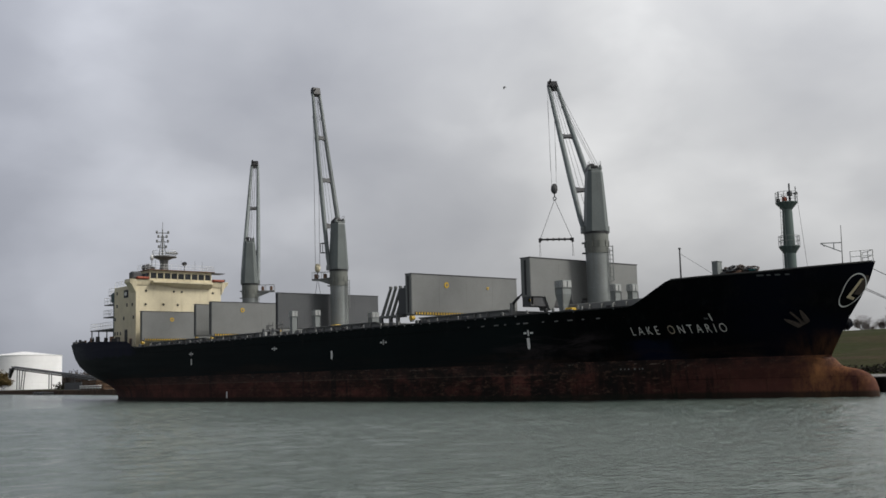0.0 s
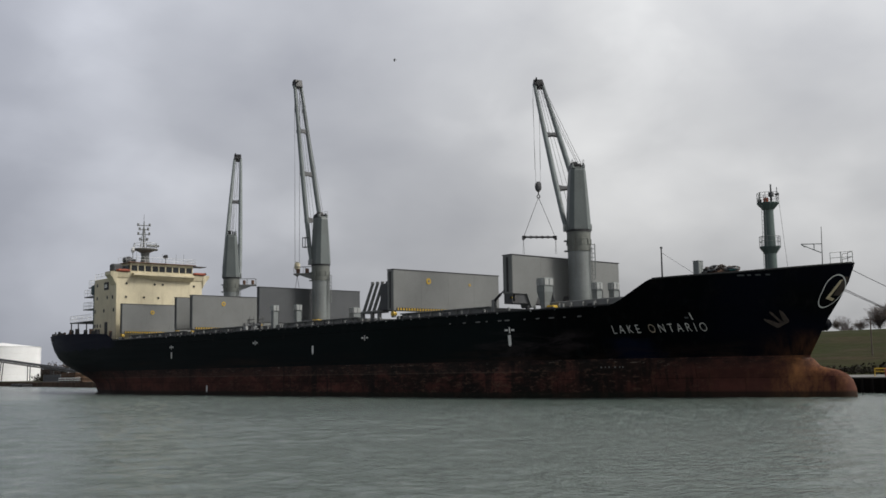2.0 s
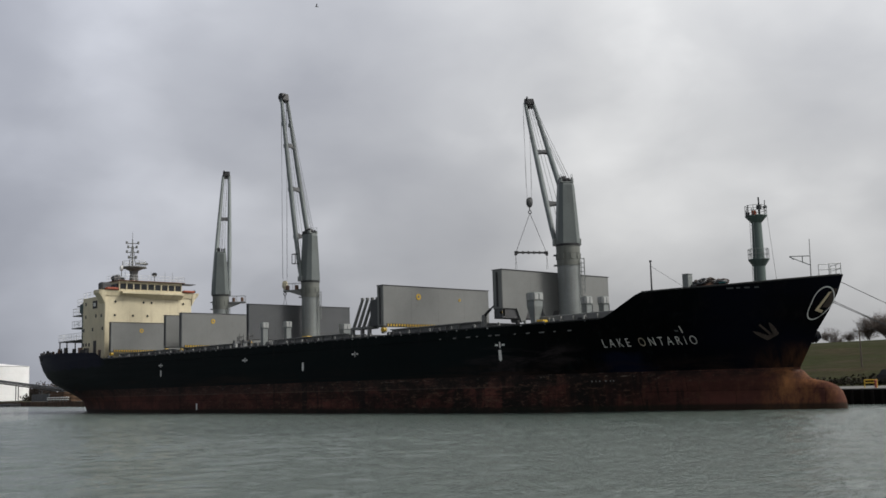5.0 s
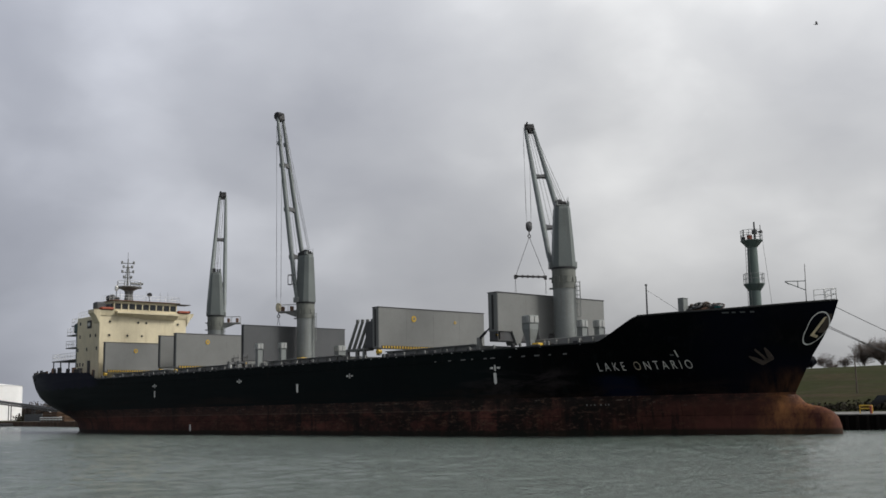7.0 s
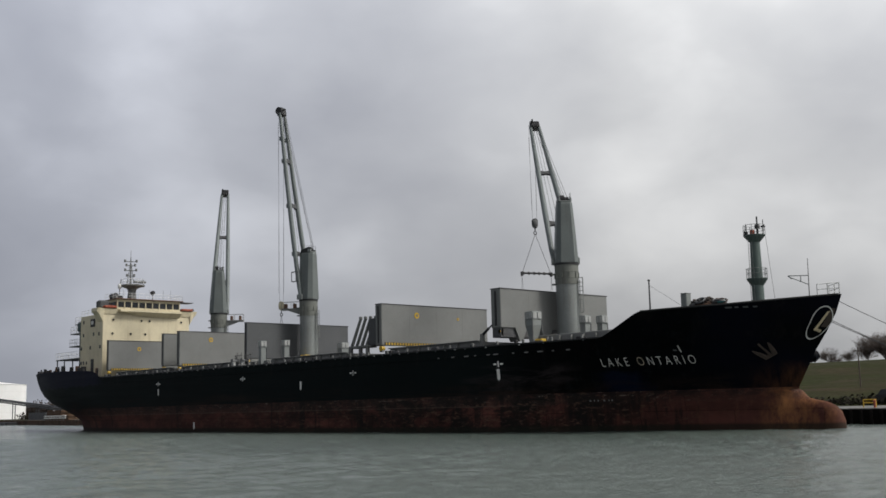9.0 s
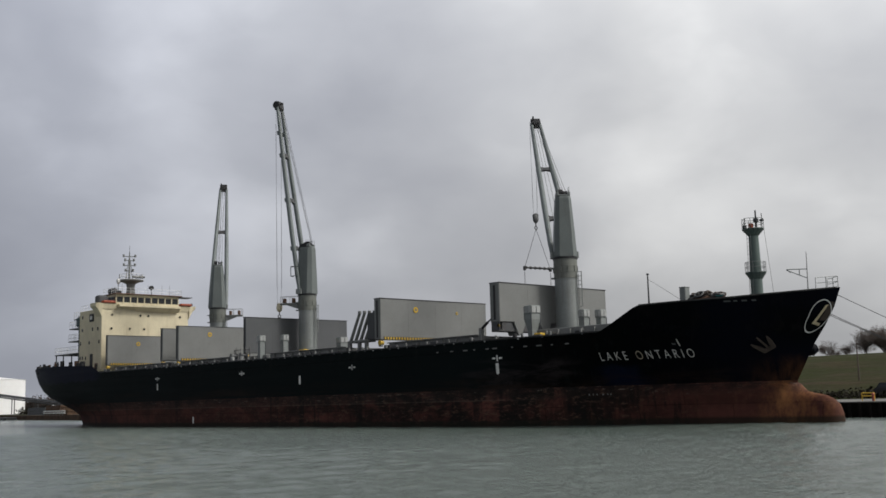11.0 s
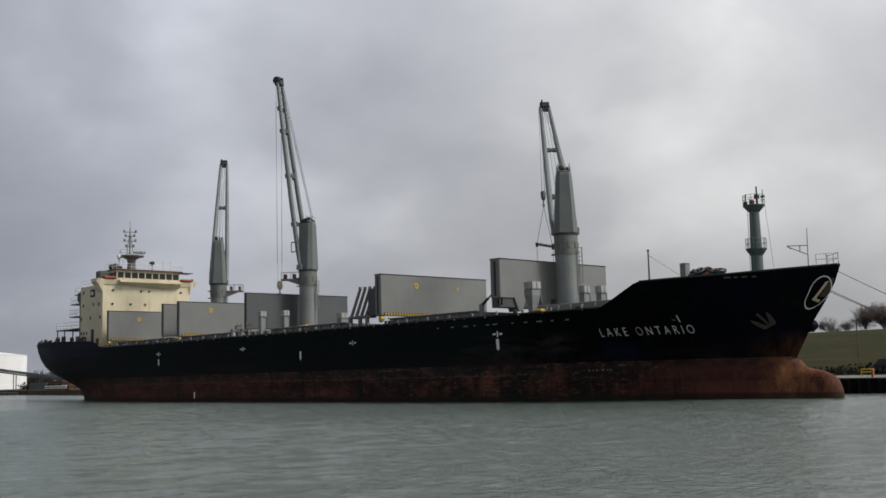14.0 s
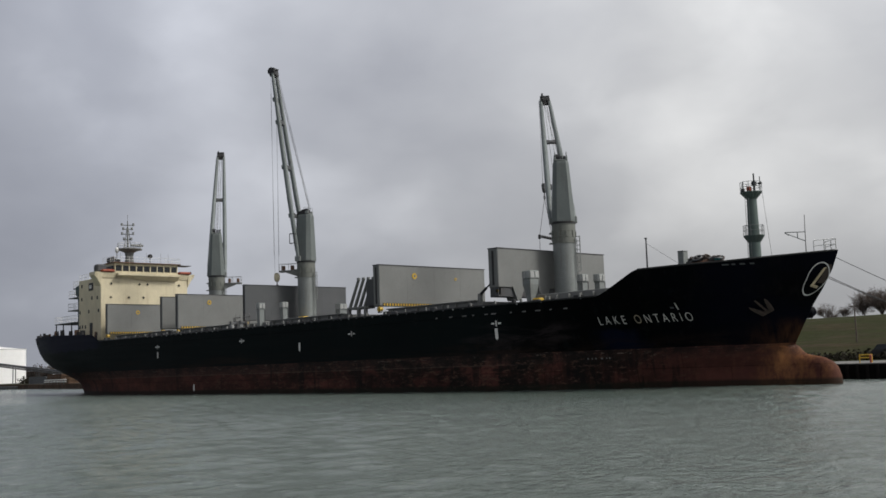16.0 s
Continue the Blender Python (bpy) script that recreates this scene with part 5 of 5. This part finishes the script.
def build_foremast():
    fm = thing("foremast", "green-grey tubular foremast with two railed platforms", "mast", pose(129.5, 0, 8.0))
    bm = loft(B(), [[(r * math.cos(2 * math.pi * k / 18), r * math.sin(2 * math.pi * k / 18), z) for k in range(18)] for z, r in ((0, 0.46), (3.0, 0.44), (4.4, 0.40), (6.4, 0.36))])
    part("mast_column", bm, M_GREEN, fm, "green-grey tapered mast tube", True)
    platform_ring(fm, 3.15, 0.45, 0.78, 0)
    platform_ring(fm, 6.45, 0.38, 0.82, 0)
    bm = B()
    rod(bm, (0.25, 0.05, 6.4), (0.25, 0.05, 7.85), 0.06, n=6)
    rod(bm, (-0.45, -0.35, 6.4), (-0.45, -0.35, 7.3), 0.04, n=6)
    rod(bm, (0.6, 0.3, 6.4), (0.6, 0.3, 7.6), 0.03, n=6)
    box(bm, 0.1, 0.42, -0.12, 0.2, 6.9, 7.25, 0.04)
    box(bm, 0.45, 0.72, 0.2, 0.45, 7.0, 7.15, 0.03)
    part("aerial", bm, M_DARKGREY, fm, "mast-head aerials and lamps")
    part("mast_lamp", box(B(), -0.2, 0.12, -0.35, -0.05, 6.45, 6.85, 0.05), M_RED, fm)
    part("mast_lamp", box(B(), -0.6, -0.35, -0.5, -0.25, 6.45, 6.75, 0.04), M_BLACK, fm)
    bm = B()
    for s in (-0.16, 0.16):
        rod(bm, (-0.15 + s, -0.5, 0.2), (-0.15 + s, -0.42, 6.2), 0.02, n=4)
    for k in range(20):
        rod(bm, (-0.31, -0.5 + 0.004 * k, 0.3 + 0.3 * k), (0.01, -0.5 + 0.004 * k, 0.3 + 0.3 * k), 0.014, n=4)
    part("ladder", bm, M_PALE, fm)
    part("stay_wire", rod(B(), (0.8, 0.2, 6.4), (1.2, 0.4, 0.8), 0.012, n=4), M_ROPE, fm)
    js = thing("jack_staff", "thin grey jack staff with a triangular bracket", "mast", pose(133.6, 0, 8.2))
    part("staff", rod(B(), (0, 0, 0), (0.08, 0, 4.0), 0.05, 0.025, 6), M_GREY, js)
    bm = B()
    for a, b in (((0.02, 0, 2.75), (-1.45, -0.2, 2.85)), ((0, 0, 2.1), (-1.45, -0.2, 2.8)), ((-0.5, -0.1, 2.3), (-0.5, -0.1, 2.78)), ((-1.45, -0.2, 2.85), (-1.15, -0.2, 2.6))):
        rod(bm, a, b, 0.035, n=5)
    part("bracket", bm, M_PALE, js)
    pr = thing("bow_railing", "white tubular bow railing at the stem head", "railing", pose(0, 0, 9.3))
    fence(pr, [(134.7, -0.85, 0), (135.3, -0.5, 0.02), (135.95, -0.05, 0.05), (135.3, 0.5, 0.02), (134.7, 0.85, 0)], 0.85, 0.9, (0.55, 1.0), 0.028)
    # lone post with stays, deck box and mooring gear
    p = thing("signal_post", "thin dark post with wire stays at the forecastle break", "post", pose(124.8, -7.1, 8.2))
    part("pole", rod(B(), (0, 0, 0), (0, 0, 2.85), 0.07, 0.05, 8), M_DARKGREY, p)
    part("lamp", box(B(), -0.08, 0.08, -0.08, 0.08, 2.8, 2.92, 0.02), M_DARKGREY, p)
    part("stay_wire", rod(B(), (0, 0, 2.5), (3.0, 1.5, 0.1), 0.012, n=4), M_ROPE, p)
    b = thing("vent_trunk", "square grey vent trunk on the forecastle", "ventilator", pose(126.5, -5.0, 7.8))
    part("trunk", box(B(), -0.26, 0.26, -0.3, 0.3, 0, 2.2, 0.04), M_PALE, b)
    part("lid", box(B(), -0.27, 0.27, -0.31, 0.31, 2.2, 2.26, 0.02), M_PALE, b)


def rope_heap(x, y, z, n, r, material, label):
    h = thing("rope_heap", label, "mooring rope", pose(x, y, z), "heaped mooring gear")
    for k in range(n):
        bm = B()
        cx, cy = random.uniform(-r, r), random.uniform(-0.4, 0.4)
        rr = random.uniform(0.2, 0.36)
        tilt = Matrix.Rotation(random.uniform(0.1, 0.75), 4, random.choice("XY"))
        ring(bm, (0, 0, 0), rr, 0.09, "Z", 14, 5)
        bmesh.ops.transform(bm, matrix=Matrix.Translation((cx, cy, rr * 0.8 + random.uniform(0, 0.25) * (1 - abs(cx) / r))) @ tilt, verts=bm.verts[:])
        part("coil", bm, (material, M_OLD, M_BARK, M_SLATE)[k % 4] if k not in (4, 19) else M_TEAL, h)
    part("reel", rod(B(), (-r * 0.8, 0, -0.1), (r * 0.8, 0, -0.1), 0.4, n=12), M_RUST, h)
    part("reel_stand", box(B(), -r * 0.8, r * 0.8, -0.25, 0.25, -1.1, -0.4, 0.05), M_DARKGREY, h)
    return h


def build_anchor(x, z, side, size, material, label):
    an = thing("anchor", label, "anchor", group="bow anchors")
    flip = Vector((1, -side, 1))
    def S(q):
        return Vector((q.x, q.y * flip.y, q.z))
    base = on_hull(x, z, 0.0)
    e = (on_hull(x + 0.5, z, 0) - on_hull(x - 0.5, z, 0)).normalized()
    u = (on_hull(x, z + 0.7, 0) - on_hull(x, z - 0.7, 0)).normalized()
    out = e.cross(u).normalized()
    out = -out if out.y > 0 else out
    lean = Matrix.Rotation(radians(30), 3, out)
    e, u = lean @ e, lean @ u
    def P(a, c, o=0.16):
        return S(base + (e * a + u * c + out * o) * size)
    part("shank", rod(B(), P(0, -0.5), P(0.05, 0.9), 0.13 * size, 0.1 * size, 8), material, an)
    part("crown", rod(B(), P(-0.5, -0.66), P(0.5, -0.66), 0.19 * size, 0.19 * size, 8), material, an)
    for s in (-1, 1):
        bm = loft(B(), [[P(s * c - w, v, o0), P(s * c + w, v, o0), P(s * c + w, v, o1), P(s * c - w, v, o1)] for c, v, w, o0, o1 in ((0.38, -0.75, 0.2, 0.06, 0.4), (0.55, -0.2, 0.2, 0.12, 0.34), (0.72, 0.3, 0.14, 0.16, 0.3), (0.8, 0.62, 0.04, 0.2, 0.26))])
        part("fluke", bm, material, an, "pointed anchor fluke")
    lip = [P(0.08 + 0.46 * math.cos(2 * math.pi * k / 16), 0.95 + 0.36 * math.sin(2 * math.pi * k / 16), 0.04) for k in range(17)]
    bm = B()
    for a, b in zip(lip, lip[1:]):
        rod(bm, a, b, 0.1 * size, n=6)
    part("hawse_lip", bm, M_TOP, an)
    return an


def mooring_rope(a, b, sag, label):
    bm = B()
    a, b = Vector(a), Vector(b)
    pts = [a.lerp(b, i / 14) - Vector((0, 0, sag * 4 * (i / 14) * (1 - i / 14))) for i in range(15)]
    for p, q in zip(pts, pts[1:]):
        rod(bm, p, q, 0.024, n=6)
    return solid("mooring_rope", bm, M_ROPE, label, "rope", group="mooring ropes")


def hydraulic_rack(x, y):
    """Four slanted steel arms on a small frame, beside a raised cover."""
    r = thing("hinge_rack", "row of slanted grey hinge arms on a steel frame", "hinge rack", pose(x, y, 6.9))
    for k in range(4):
        o = 0.45 * k
        bm = B()
        rod(bm, (o - 1.6, 0.25 * k, 1.25), (o - 0.1, 0.25 * k, 4.0), 0.17, 0.14, 8)
        box(bm, o - 0.3, o + 0.02, 0.25 * k - 0.12, 0.25 * k + 0.12, 3.85, 4.15, 0.04)
        part("hinge_arm", bm, M_GREY, r)
    part("cylinder_block", box(B(), 0.7, 1.95, 0.2, 1.7, 1.25, 3.9, 0.1), M_DARKGREY, r, "dark hydraulic cylinder block")
    part("rack_beam", box(B(), -1.9, 1.1, -0.2, 1.0, 1.1, 1.32, 0.04), M_GREY, r)
    for px_ in (-1.7, -0.2, 0.9):
        part("rack_leg", box(B(), px_ - 0.16, px_ + 0.16, -0.18, 0.14, 0, 1.1, 0.03), M_MID, r)
    return r


def fold_arm(x, y, z):
    a = thing("folding_arm", "black hydraulic folding arm beside a hatch cover", "hydraulic arm", pose(x, y, z))
    part("cylinder", rod(B(), (0, 0, 0), (-0.8, 0, -0.55), 0.12, n=10), M_BLACK, a)
    part("piston", rod(B(), (0.5, 0, 0.3), (0, 0, 0), 0.07, n=8), M_SLATE, a)
    part("foot", box(B(), -0.95, -0.65, -0.2, 0.2, 6.9 - z, -0.42, 0.04), M_GREY, a)
    return a


def winch(x, y, label="small deck winch and pipe gear beside the hatch"):
    w = thing("deck_winch", label, "winch", pose(x, y, 6.9), "deck winches")
    part("drum", rod(B(), (0, -0.35, 0.75), (0, 0.35, 0.75), 0.2, n=14), M_SLATE, w)
    for s in (-0.4, 0.4):
        part("side_frame", box(B(), -0.22, 0.22, s - 0.04, s + 0.04, 0, 1.05, 0.03), M_MID, w)
    for k in range(4):
        part("pipe", rod(B(), (-0.75 + 0.42 * k, 0.5, 0), (-0.75 + 0.42 * k, 0.5, 1.5 + 0.3 * (k % 2)), 0.045, n=6), M_MID, w)
    for z in (0.9, 1.45):
        part("hand_rail", rod(B(), (-0.85, 0.5, z), (0.7, 0.5, z), 0.035, n=6), M_MID, w)
    part("valve_wheel", ring(B(), (-0.5, 0.42, 1.2), 0.17, 0.03, "Y", 12), M_BLACK, w)
    part("control_box", box(B(), 0.25, 0.62, -0.6, -0.3, 0.25, 0.65, 0.03), M_FLAP, w, "pale control box")
    return w


def yellow_box(x, y, z, s=0.45):
    return solid("hydraulic_box", box(B(), -s, s, -s * 0.8, s * 0.8, 0, s * 1.4, 0.06), M_YELLOW, "worn yellow hydraulic box on deck", "deck box", group="yellow deck boxes", at=pose(x, y, z))


# ---- put together ----
water = build_setting()
clouds = build_clouds()
build_far_left()
build_far_right()
ship = build_ship()
build_house()

crane_1, house_1, boom_1, arm_1 = deck_crane(110.7, 0, 14.45, 23.3, (0.25, 0.62), 45.5)
crane_2, house_2, boom_2, arm_2 = deck_crane(71.45, 0, 14.75, 22.97, (0.23, 0.49, 0.735), 80.0, True, 215)
crane_3, house_3, boom_3, arm_3 = deck_crane(51.6, 0, 14.75, 23.25, (0.23, 0.61), 52.8, False, 48)
arm_1.free()
part("walkway_arm", arm_2, M_GREY, crane_2, "railed walkway arm", at=pose(0, 0, 0, 0, 0, 215))
part("walkway_arm", arm_3, M_GREY, crane_3, "railed walkway arm", at=pose(0, 0, 0, 0, 0, 48))

hatch_cover(34.95, 8.1, 12.1, 0.6, "grey folded hatch cover standing before the deckhouse", dots=((-2.64, 11.02, 0.29),), hazard=True)
hatch_cover(50.4, 8.0, 12.0, 0.6, "shaded grey hatch cover standing behind its twin")
hatch_cover(54.4, 7.85, 12.05, 0.7, "grey hatch cover with a hazard-striped lower edge", dots=((-2.77, 11.1, 0.29),), hazard=True)
# the darker coat paints in the shade on this cover
hatch_cover(69.6, 8.0, 12.0, 0.5, "grey hatch cover behind the middle crane, its shade put into a darker coat", coat=M_SLATE)
hatch_cover(93.43, 8.1, 12.05, 0.95, "tall grey hatch cover with yellow lifting socket", dots=((-2.64, 11.07, 0.30), (2.89, 10.92, 0.14)), hazard=True)
hatch_cover(109.35, 8.65, 12.0, 1.15, "grey hatch cover on hinge legs beside the forward crane", legs=True)
for x0, x1 in ((38.5, 53.4), (55.4, 69.3), (75.1, 88.2), (95, 107)):
    coaming(x0, x1, 7.62)
cb = thing("crane_platform", "low grey steel platform house round the middle crane", "deck structure", pose(0, 0, 6.9))
part("platform_box", box(B(), 69.75, 74.8, -7.0, 7.0, 0, 0.72, 0.05), M_GREY, cb)
for k in range(4):
    part("stay", box(B(), 70.3 + 1.25 * k, 70.4 + 1.25 * k, -7.3, -7.0, 0, 0.62), M_GREY, cb)
VENT_A, VENT_B = (113.2, -0.75, 9.6, 0.36, 0), (113.9, 0.65, 9.6, 0.36, 0)
for x, y, z, w, k in ((72.65, -7.0, 9.75, 0.36, 0), (73.45, -4.5, 9.85, 0.36, 0), (74.0, 3.0, 9.7, 0.5, 1), (112.6, -6.6, 9.75, 0.5, 1), VENT_A, VENT_B):
    ventilator(x, y, z, w, k)
bw = thing("deck_breakwater", "low grey steel breakwater house before the forecastle", "deck structure", pose(0, 0, 6.9))
part("side_plate", box(B(), 112.0, 121.2, -6.4, 6.4, 0, 0.85, 0.05), M_GREY, bw)
for k in range(7):
    part("stay", box(B(), 112.8 + 1.25 * k, 112.9 + 1.25 * k, -6.65, -6.4, 0, 0.7), M_GREY, bw)
build_foremast()
build_anchor(130.85, 5.7, -1, 0.8, M_OLD, "rusty stockless anchor housed on the starboard bow")
build_anchor(132.2, 5.6, 1, 1.0, M_TOP, "dark stockless anchor housed on the port bow")
solid("anchor_bolster", rod(rod(B(), (131.9, 0.3, 5.55), (132.75, 1.45, 5.2), 0.62, 0.5, 12), (132.75, 1.45, 5.2), (133.0, 1.75, 5.3), 0.5, 0.3, 12), M_TOP, "dark anchor bolster jutting from the port bow", "bolster", smooth=True)
hydraulic_rack(90.4, -7.1)
fold_arm(107.9, -7.1, 8.7)
winch(69.0, -8.2)
winch(70.6, -8.0)
yellow_box(113.7, -7.0, 6.9, 0.38)
yellow_box(72.6, -1.3, 7.62, 0.5)
mooring_rope((135.6, 0.3, 8.95), (146.5, 13, 1.25), 0.25, "dark mooring rope from the stem to the quay")
mooring_rope((135.0, 0.4, 7.6), (143.5, 14, 1.25), 0.25, "dark mooring rope running low to the quay")
mooring_rope((134.95, 0.4, 7.5), (144.2, 15, 1.25), 0.35, "second dark mooring rope running low to the quay")
rope_heap(127.7, -4.25, 9.02, 36, 1.5, M_ROPE, "heap of mooring ropes and gear on the forecastle")


def gull(label):
    g = thing("gull", label, "bird", group="gulls")
    part("body", ball(B(), (0, 0, 0), 0.12, 2.1, 0.8, 0.8, 10), M_FEATHER, g, "grey-white body", True)
    part("tail", loft(B(), [[(-0.2, -0.05, 0), (-0.2, 0.05, 0), (-0.2, 0.05, 0.03), (-0.2, -0.05, 0.03)], [(-0.42, -0.11, 0), (-0.42, 0.11, 0), (-0.42, 0.11, 0.015), (-0.42, -0.11, 0.015)]]), M_FEATHER, g)
    wings = []
    for s in (-1, 1):
        bm = loft(B(), [[(a, s * y, z), (b, s * y, z), (b, s * y, z + 0.02), (a, s * y, z + 0.02)] for y, z, a, b in ((0.05, 0.0, -0.12, 0.12), (0.35, 0.09, -0.10, 0.13), (0.62, 0.05, -0.16, 0.02))])
        wings.append(part("wing", bm, M_FEATHER, g, "dark-tipped wing"))
    return g, wings


# ---- what moves ----
TIMES = [0, 0.5, 1, 1.5, 2, 2.5, 3, 3.5, 4, 6.5, 7, 7.5, 8, 8.5, 9, 11.5, 12, 12.5, 13, 13.5, 14, 14.5, 15, 15.5, 16]
LUFF_1 = [48.57, 48.57, 48.48, 48.48, 48.38, 48.28, 48.18, 47.89, 47.59, 46.61, 46.51, 46.41, 46.31, 46.22, 46.12, 44.74, 44.35, 43.86, 43.47, 43.17, 42.78, 42.39, 42.0, 41.6, 41.31]
SLEW_1 = [145.1, 144.8, 144.6, 144.5, 144.5, 144.5, 144.3, 144.1, 143.8, 142.2, 141.8, 141.4, 141.1, 140.8, 140.5, 138.9, 138.1, 137.5, 137.0, 136.8, 136.5, 136.3, 136.0, 135.6, 135.2]
LUFF_2 = [76.84, 76.94, 77.14, 77.43, 77.73, 78.03, 78.33, 78.43, 78.63, 80.42, 80.52, 80.82, 81.12, 81.52, 81.71, 81.71, 81.61, 81.52, 81.52, 81.52, 81.61, 81.61, 81.61, 81.61, 81.61]
SLEW_2 = [170.8, 171.4, 172.6, 174.3, 175.9, 177.0, 178.0, 178.9, 179.6, 191.3, 191.9, 193.8, 196.1, 198.3, 200.2, 203.0, 201.8, 201.0, 200.9, 201.7, 202.8, 203.7, 204.0, 204.3, 206.4]
HOOK_1 = [(0, 21.13), (4, 21.10), (9, 20.90), (14, 20.81), (16, 20.51)]
HOOK_2 = [(0, 15.47), (1, 15.19), (2, 14.98), (4, 14.75), (6.5, 14.47), (9, 14.24), (11.5, 13.27), (14, 13.17), (16, 13.10)]
SWAY_1 = [(0, 0.2), (4, 0.32), (9, 0.32), (14.5, 0.48), (16, 0.5)]
SPIN_1 = [(0, 52), (4, 60), (9, 70), (11.5, 85), (13, 100), (16, 108)]


def tip(x, ring_z, reach, luff, slew):
    h = HINGE_X + reach * math.cos(radians(luff)) + 0.1
    return Vector((x + h * math.cos(radians(slew)), h * math.sin(radians(slew)), ring_z + 0.25 + reach * math.sin(radians(luff))))


def motions():
    for house, boom, x, rz, luff, slew in ((house_1, boom_1, 110.7, 14.45, LUFF_1, SLEW_1), (house_2, boom_2, 71.45, 14.75, LUFF_2, SLEW_2), (house_3, boom_3, 51.6, 14.75, [52.8] * 25, [146.4] * 25)):
        top = rz - 6.9
        walk(house, [(t, pose(0, 0, top, 0, 0, s)) for t, s in zip(TIMES, slew)])
        walk(boom, [(t, pose(HINGE_X, 0, 0.25, 0, -l, 0)) for t, l in zip(TIMES, luff)])
    for hook, rope, x, rz, reach, luff, slew, zs, spin in ((hook_1, rope_1, 110.7, 14.45, 23.3, LUFF_1, SLEW_1, HOOK_1, SPIN_1), (hook_2, rope_2, 71.45, 14.75, 22.97, LUFF_2, SLEW_2, HOOK_2, ((0, 40), (16, 40)))):
        rows, ropes = [], []
        for t, l, s in zip(TIMES, luff, slew):
            p = tip(x, rz, reach, l, s)
            p += Vector((-0.67, -0.74, 0)) * (lerp_table(t, SWAY_1) if hook is hook_1 else 0.0)
            r = lerp_table(t, spin)
            rows.append((t, pose(p.x, p.y, lerp_table(t, zs), 0, 0, r)))
            ropes.append((t, pose(p.x, p.y, p.z, 0, 0, r)))
        walk(hook, rows)
        walk(rope, ropes)
    for (bird, wings), path, heading in ((gull_1, GULL_1, 235), (gull_2, GULL_2, 30)):
        walk(bird, [(t, pose(*(Vector(EYE) + (Vector((x, y, z)) - Vector(EYE)) * 1.5), 12, -6, heading)) for t, x, y, z in path])
        for w, s in zip(wings, (-1, 1)):
            walk(w, [(k * 0.2, pose(0, 0, 0, s * (28 if k % 2 else -12))) for k in range(81)])
    walk(clouds, [(0, pose(EYE[0], EYE[1], 0, 0, 0, 0)), (8, pose(EYE[0], EYE[1], 0, 0, 0, -3.5)), (16, pose(EYE[0], EYE[1], 0, 0, 0, -7))])
    walk(water, [(0, pose(0, 0, 0)), (8, pose(2.4, 2.0, 0)), (16, pose(4.8, 4.0, 0))])


gull_1, gull_2 = gull("grey gull gliding across the sky"), gull("gull beating its wings high over the harbour")
GULL_1 = [(0, 74.9, 24.4, 39.5), (1, 70.6, 19.3, 41.1), (2, 67.0, 15.0, 42.9), (3, 64.9, 12.0, 45.6), (4, 63.4, 9.8, 48.6), (6, 61.0, 6.0, 56.0), (16, 40.0, -40.0, 90.0)]
GULL_2 = [(0, -10.0, 20.0, 120.0), (6, 93.0, 20.0, 49.0), (6.5, 110.5, 20.0, 43.1), (7, 125.7, 20.0, 37.4), (7.3, 134.5, 20.0, 34.5), (8, 155.0, 22.0, 29.0), (16, 380.0, 40.0, 40.0)]
hook_1, rope_1 = cargo_hook(True, 9.3), hanging_rope(9.2)
hook_2, rope_2 = cargo_hook(False, 22.0), hanging_rope(22.0)
motions()
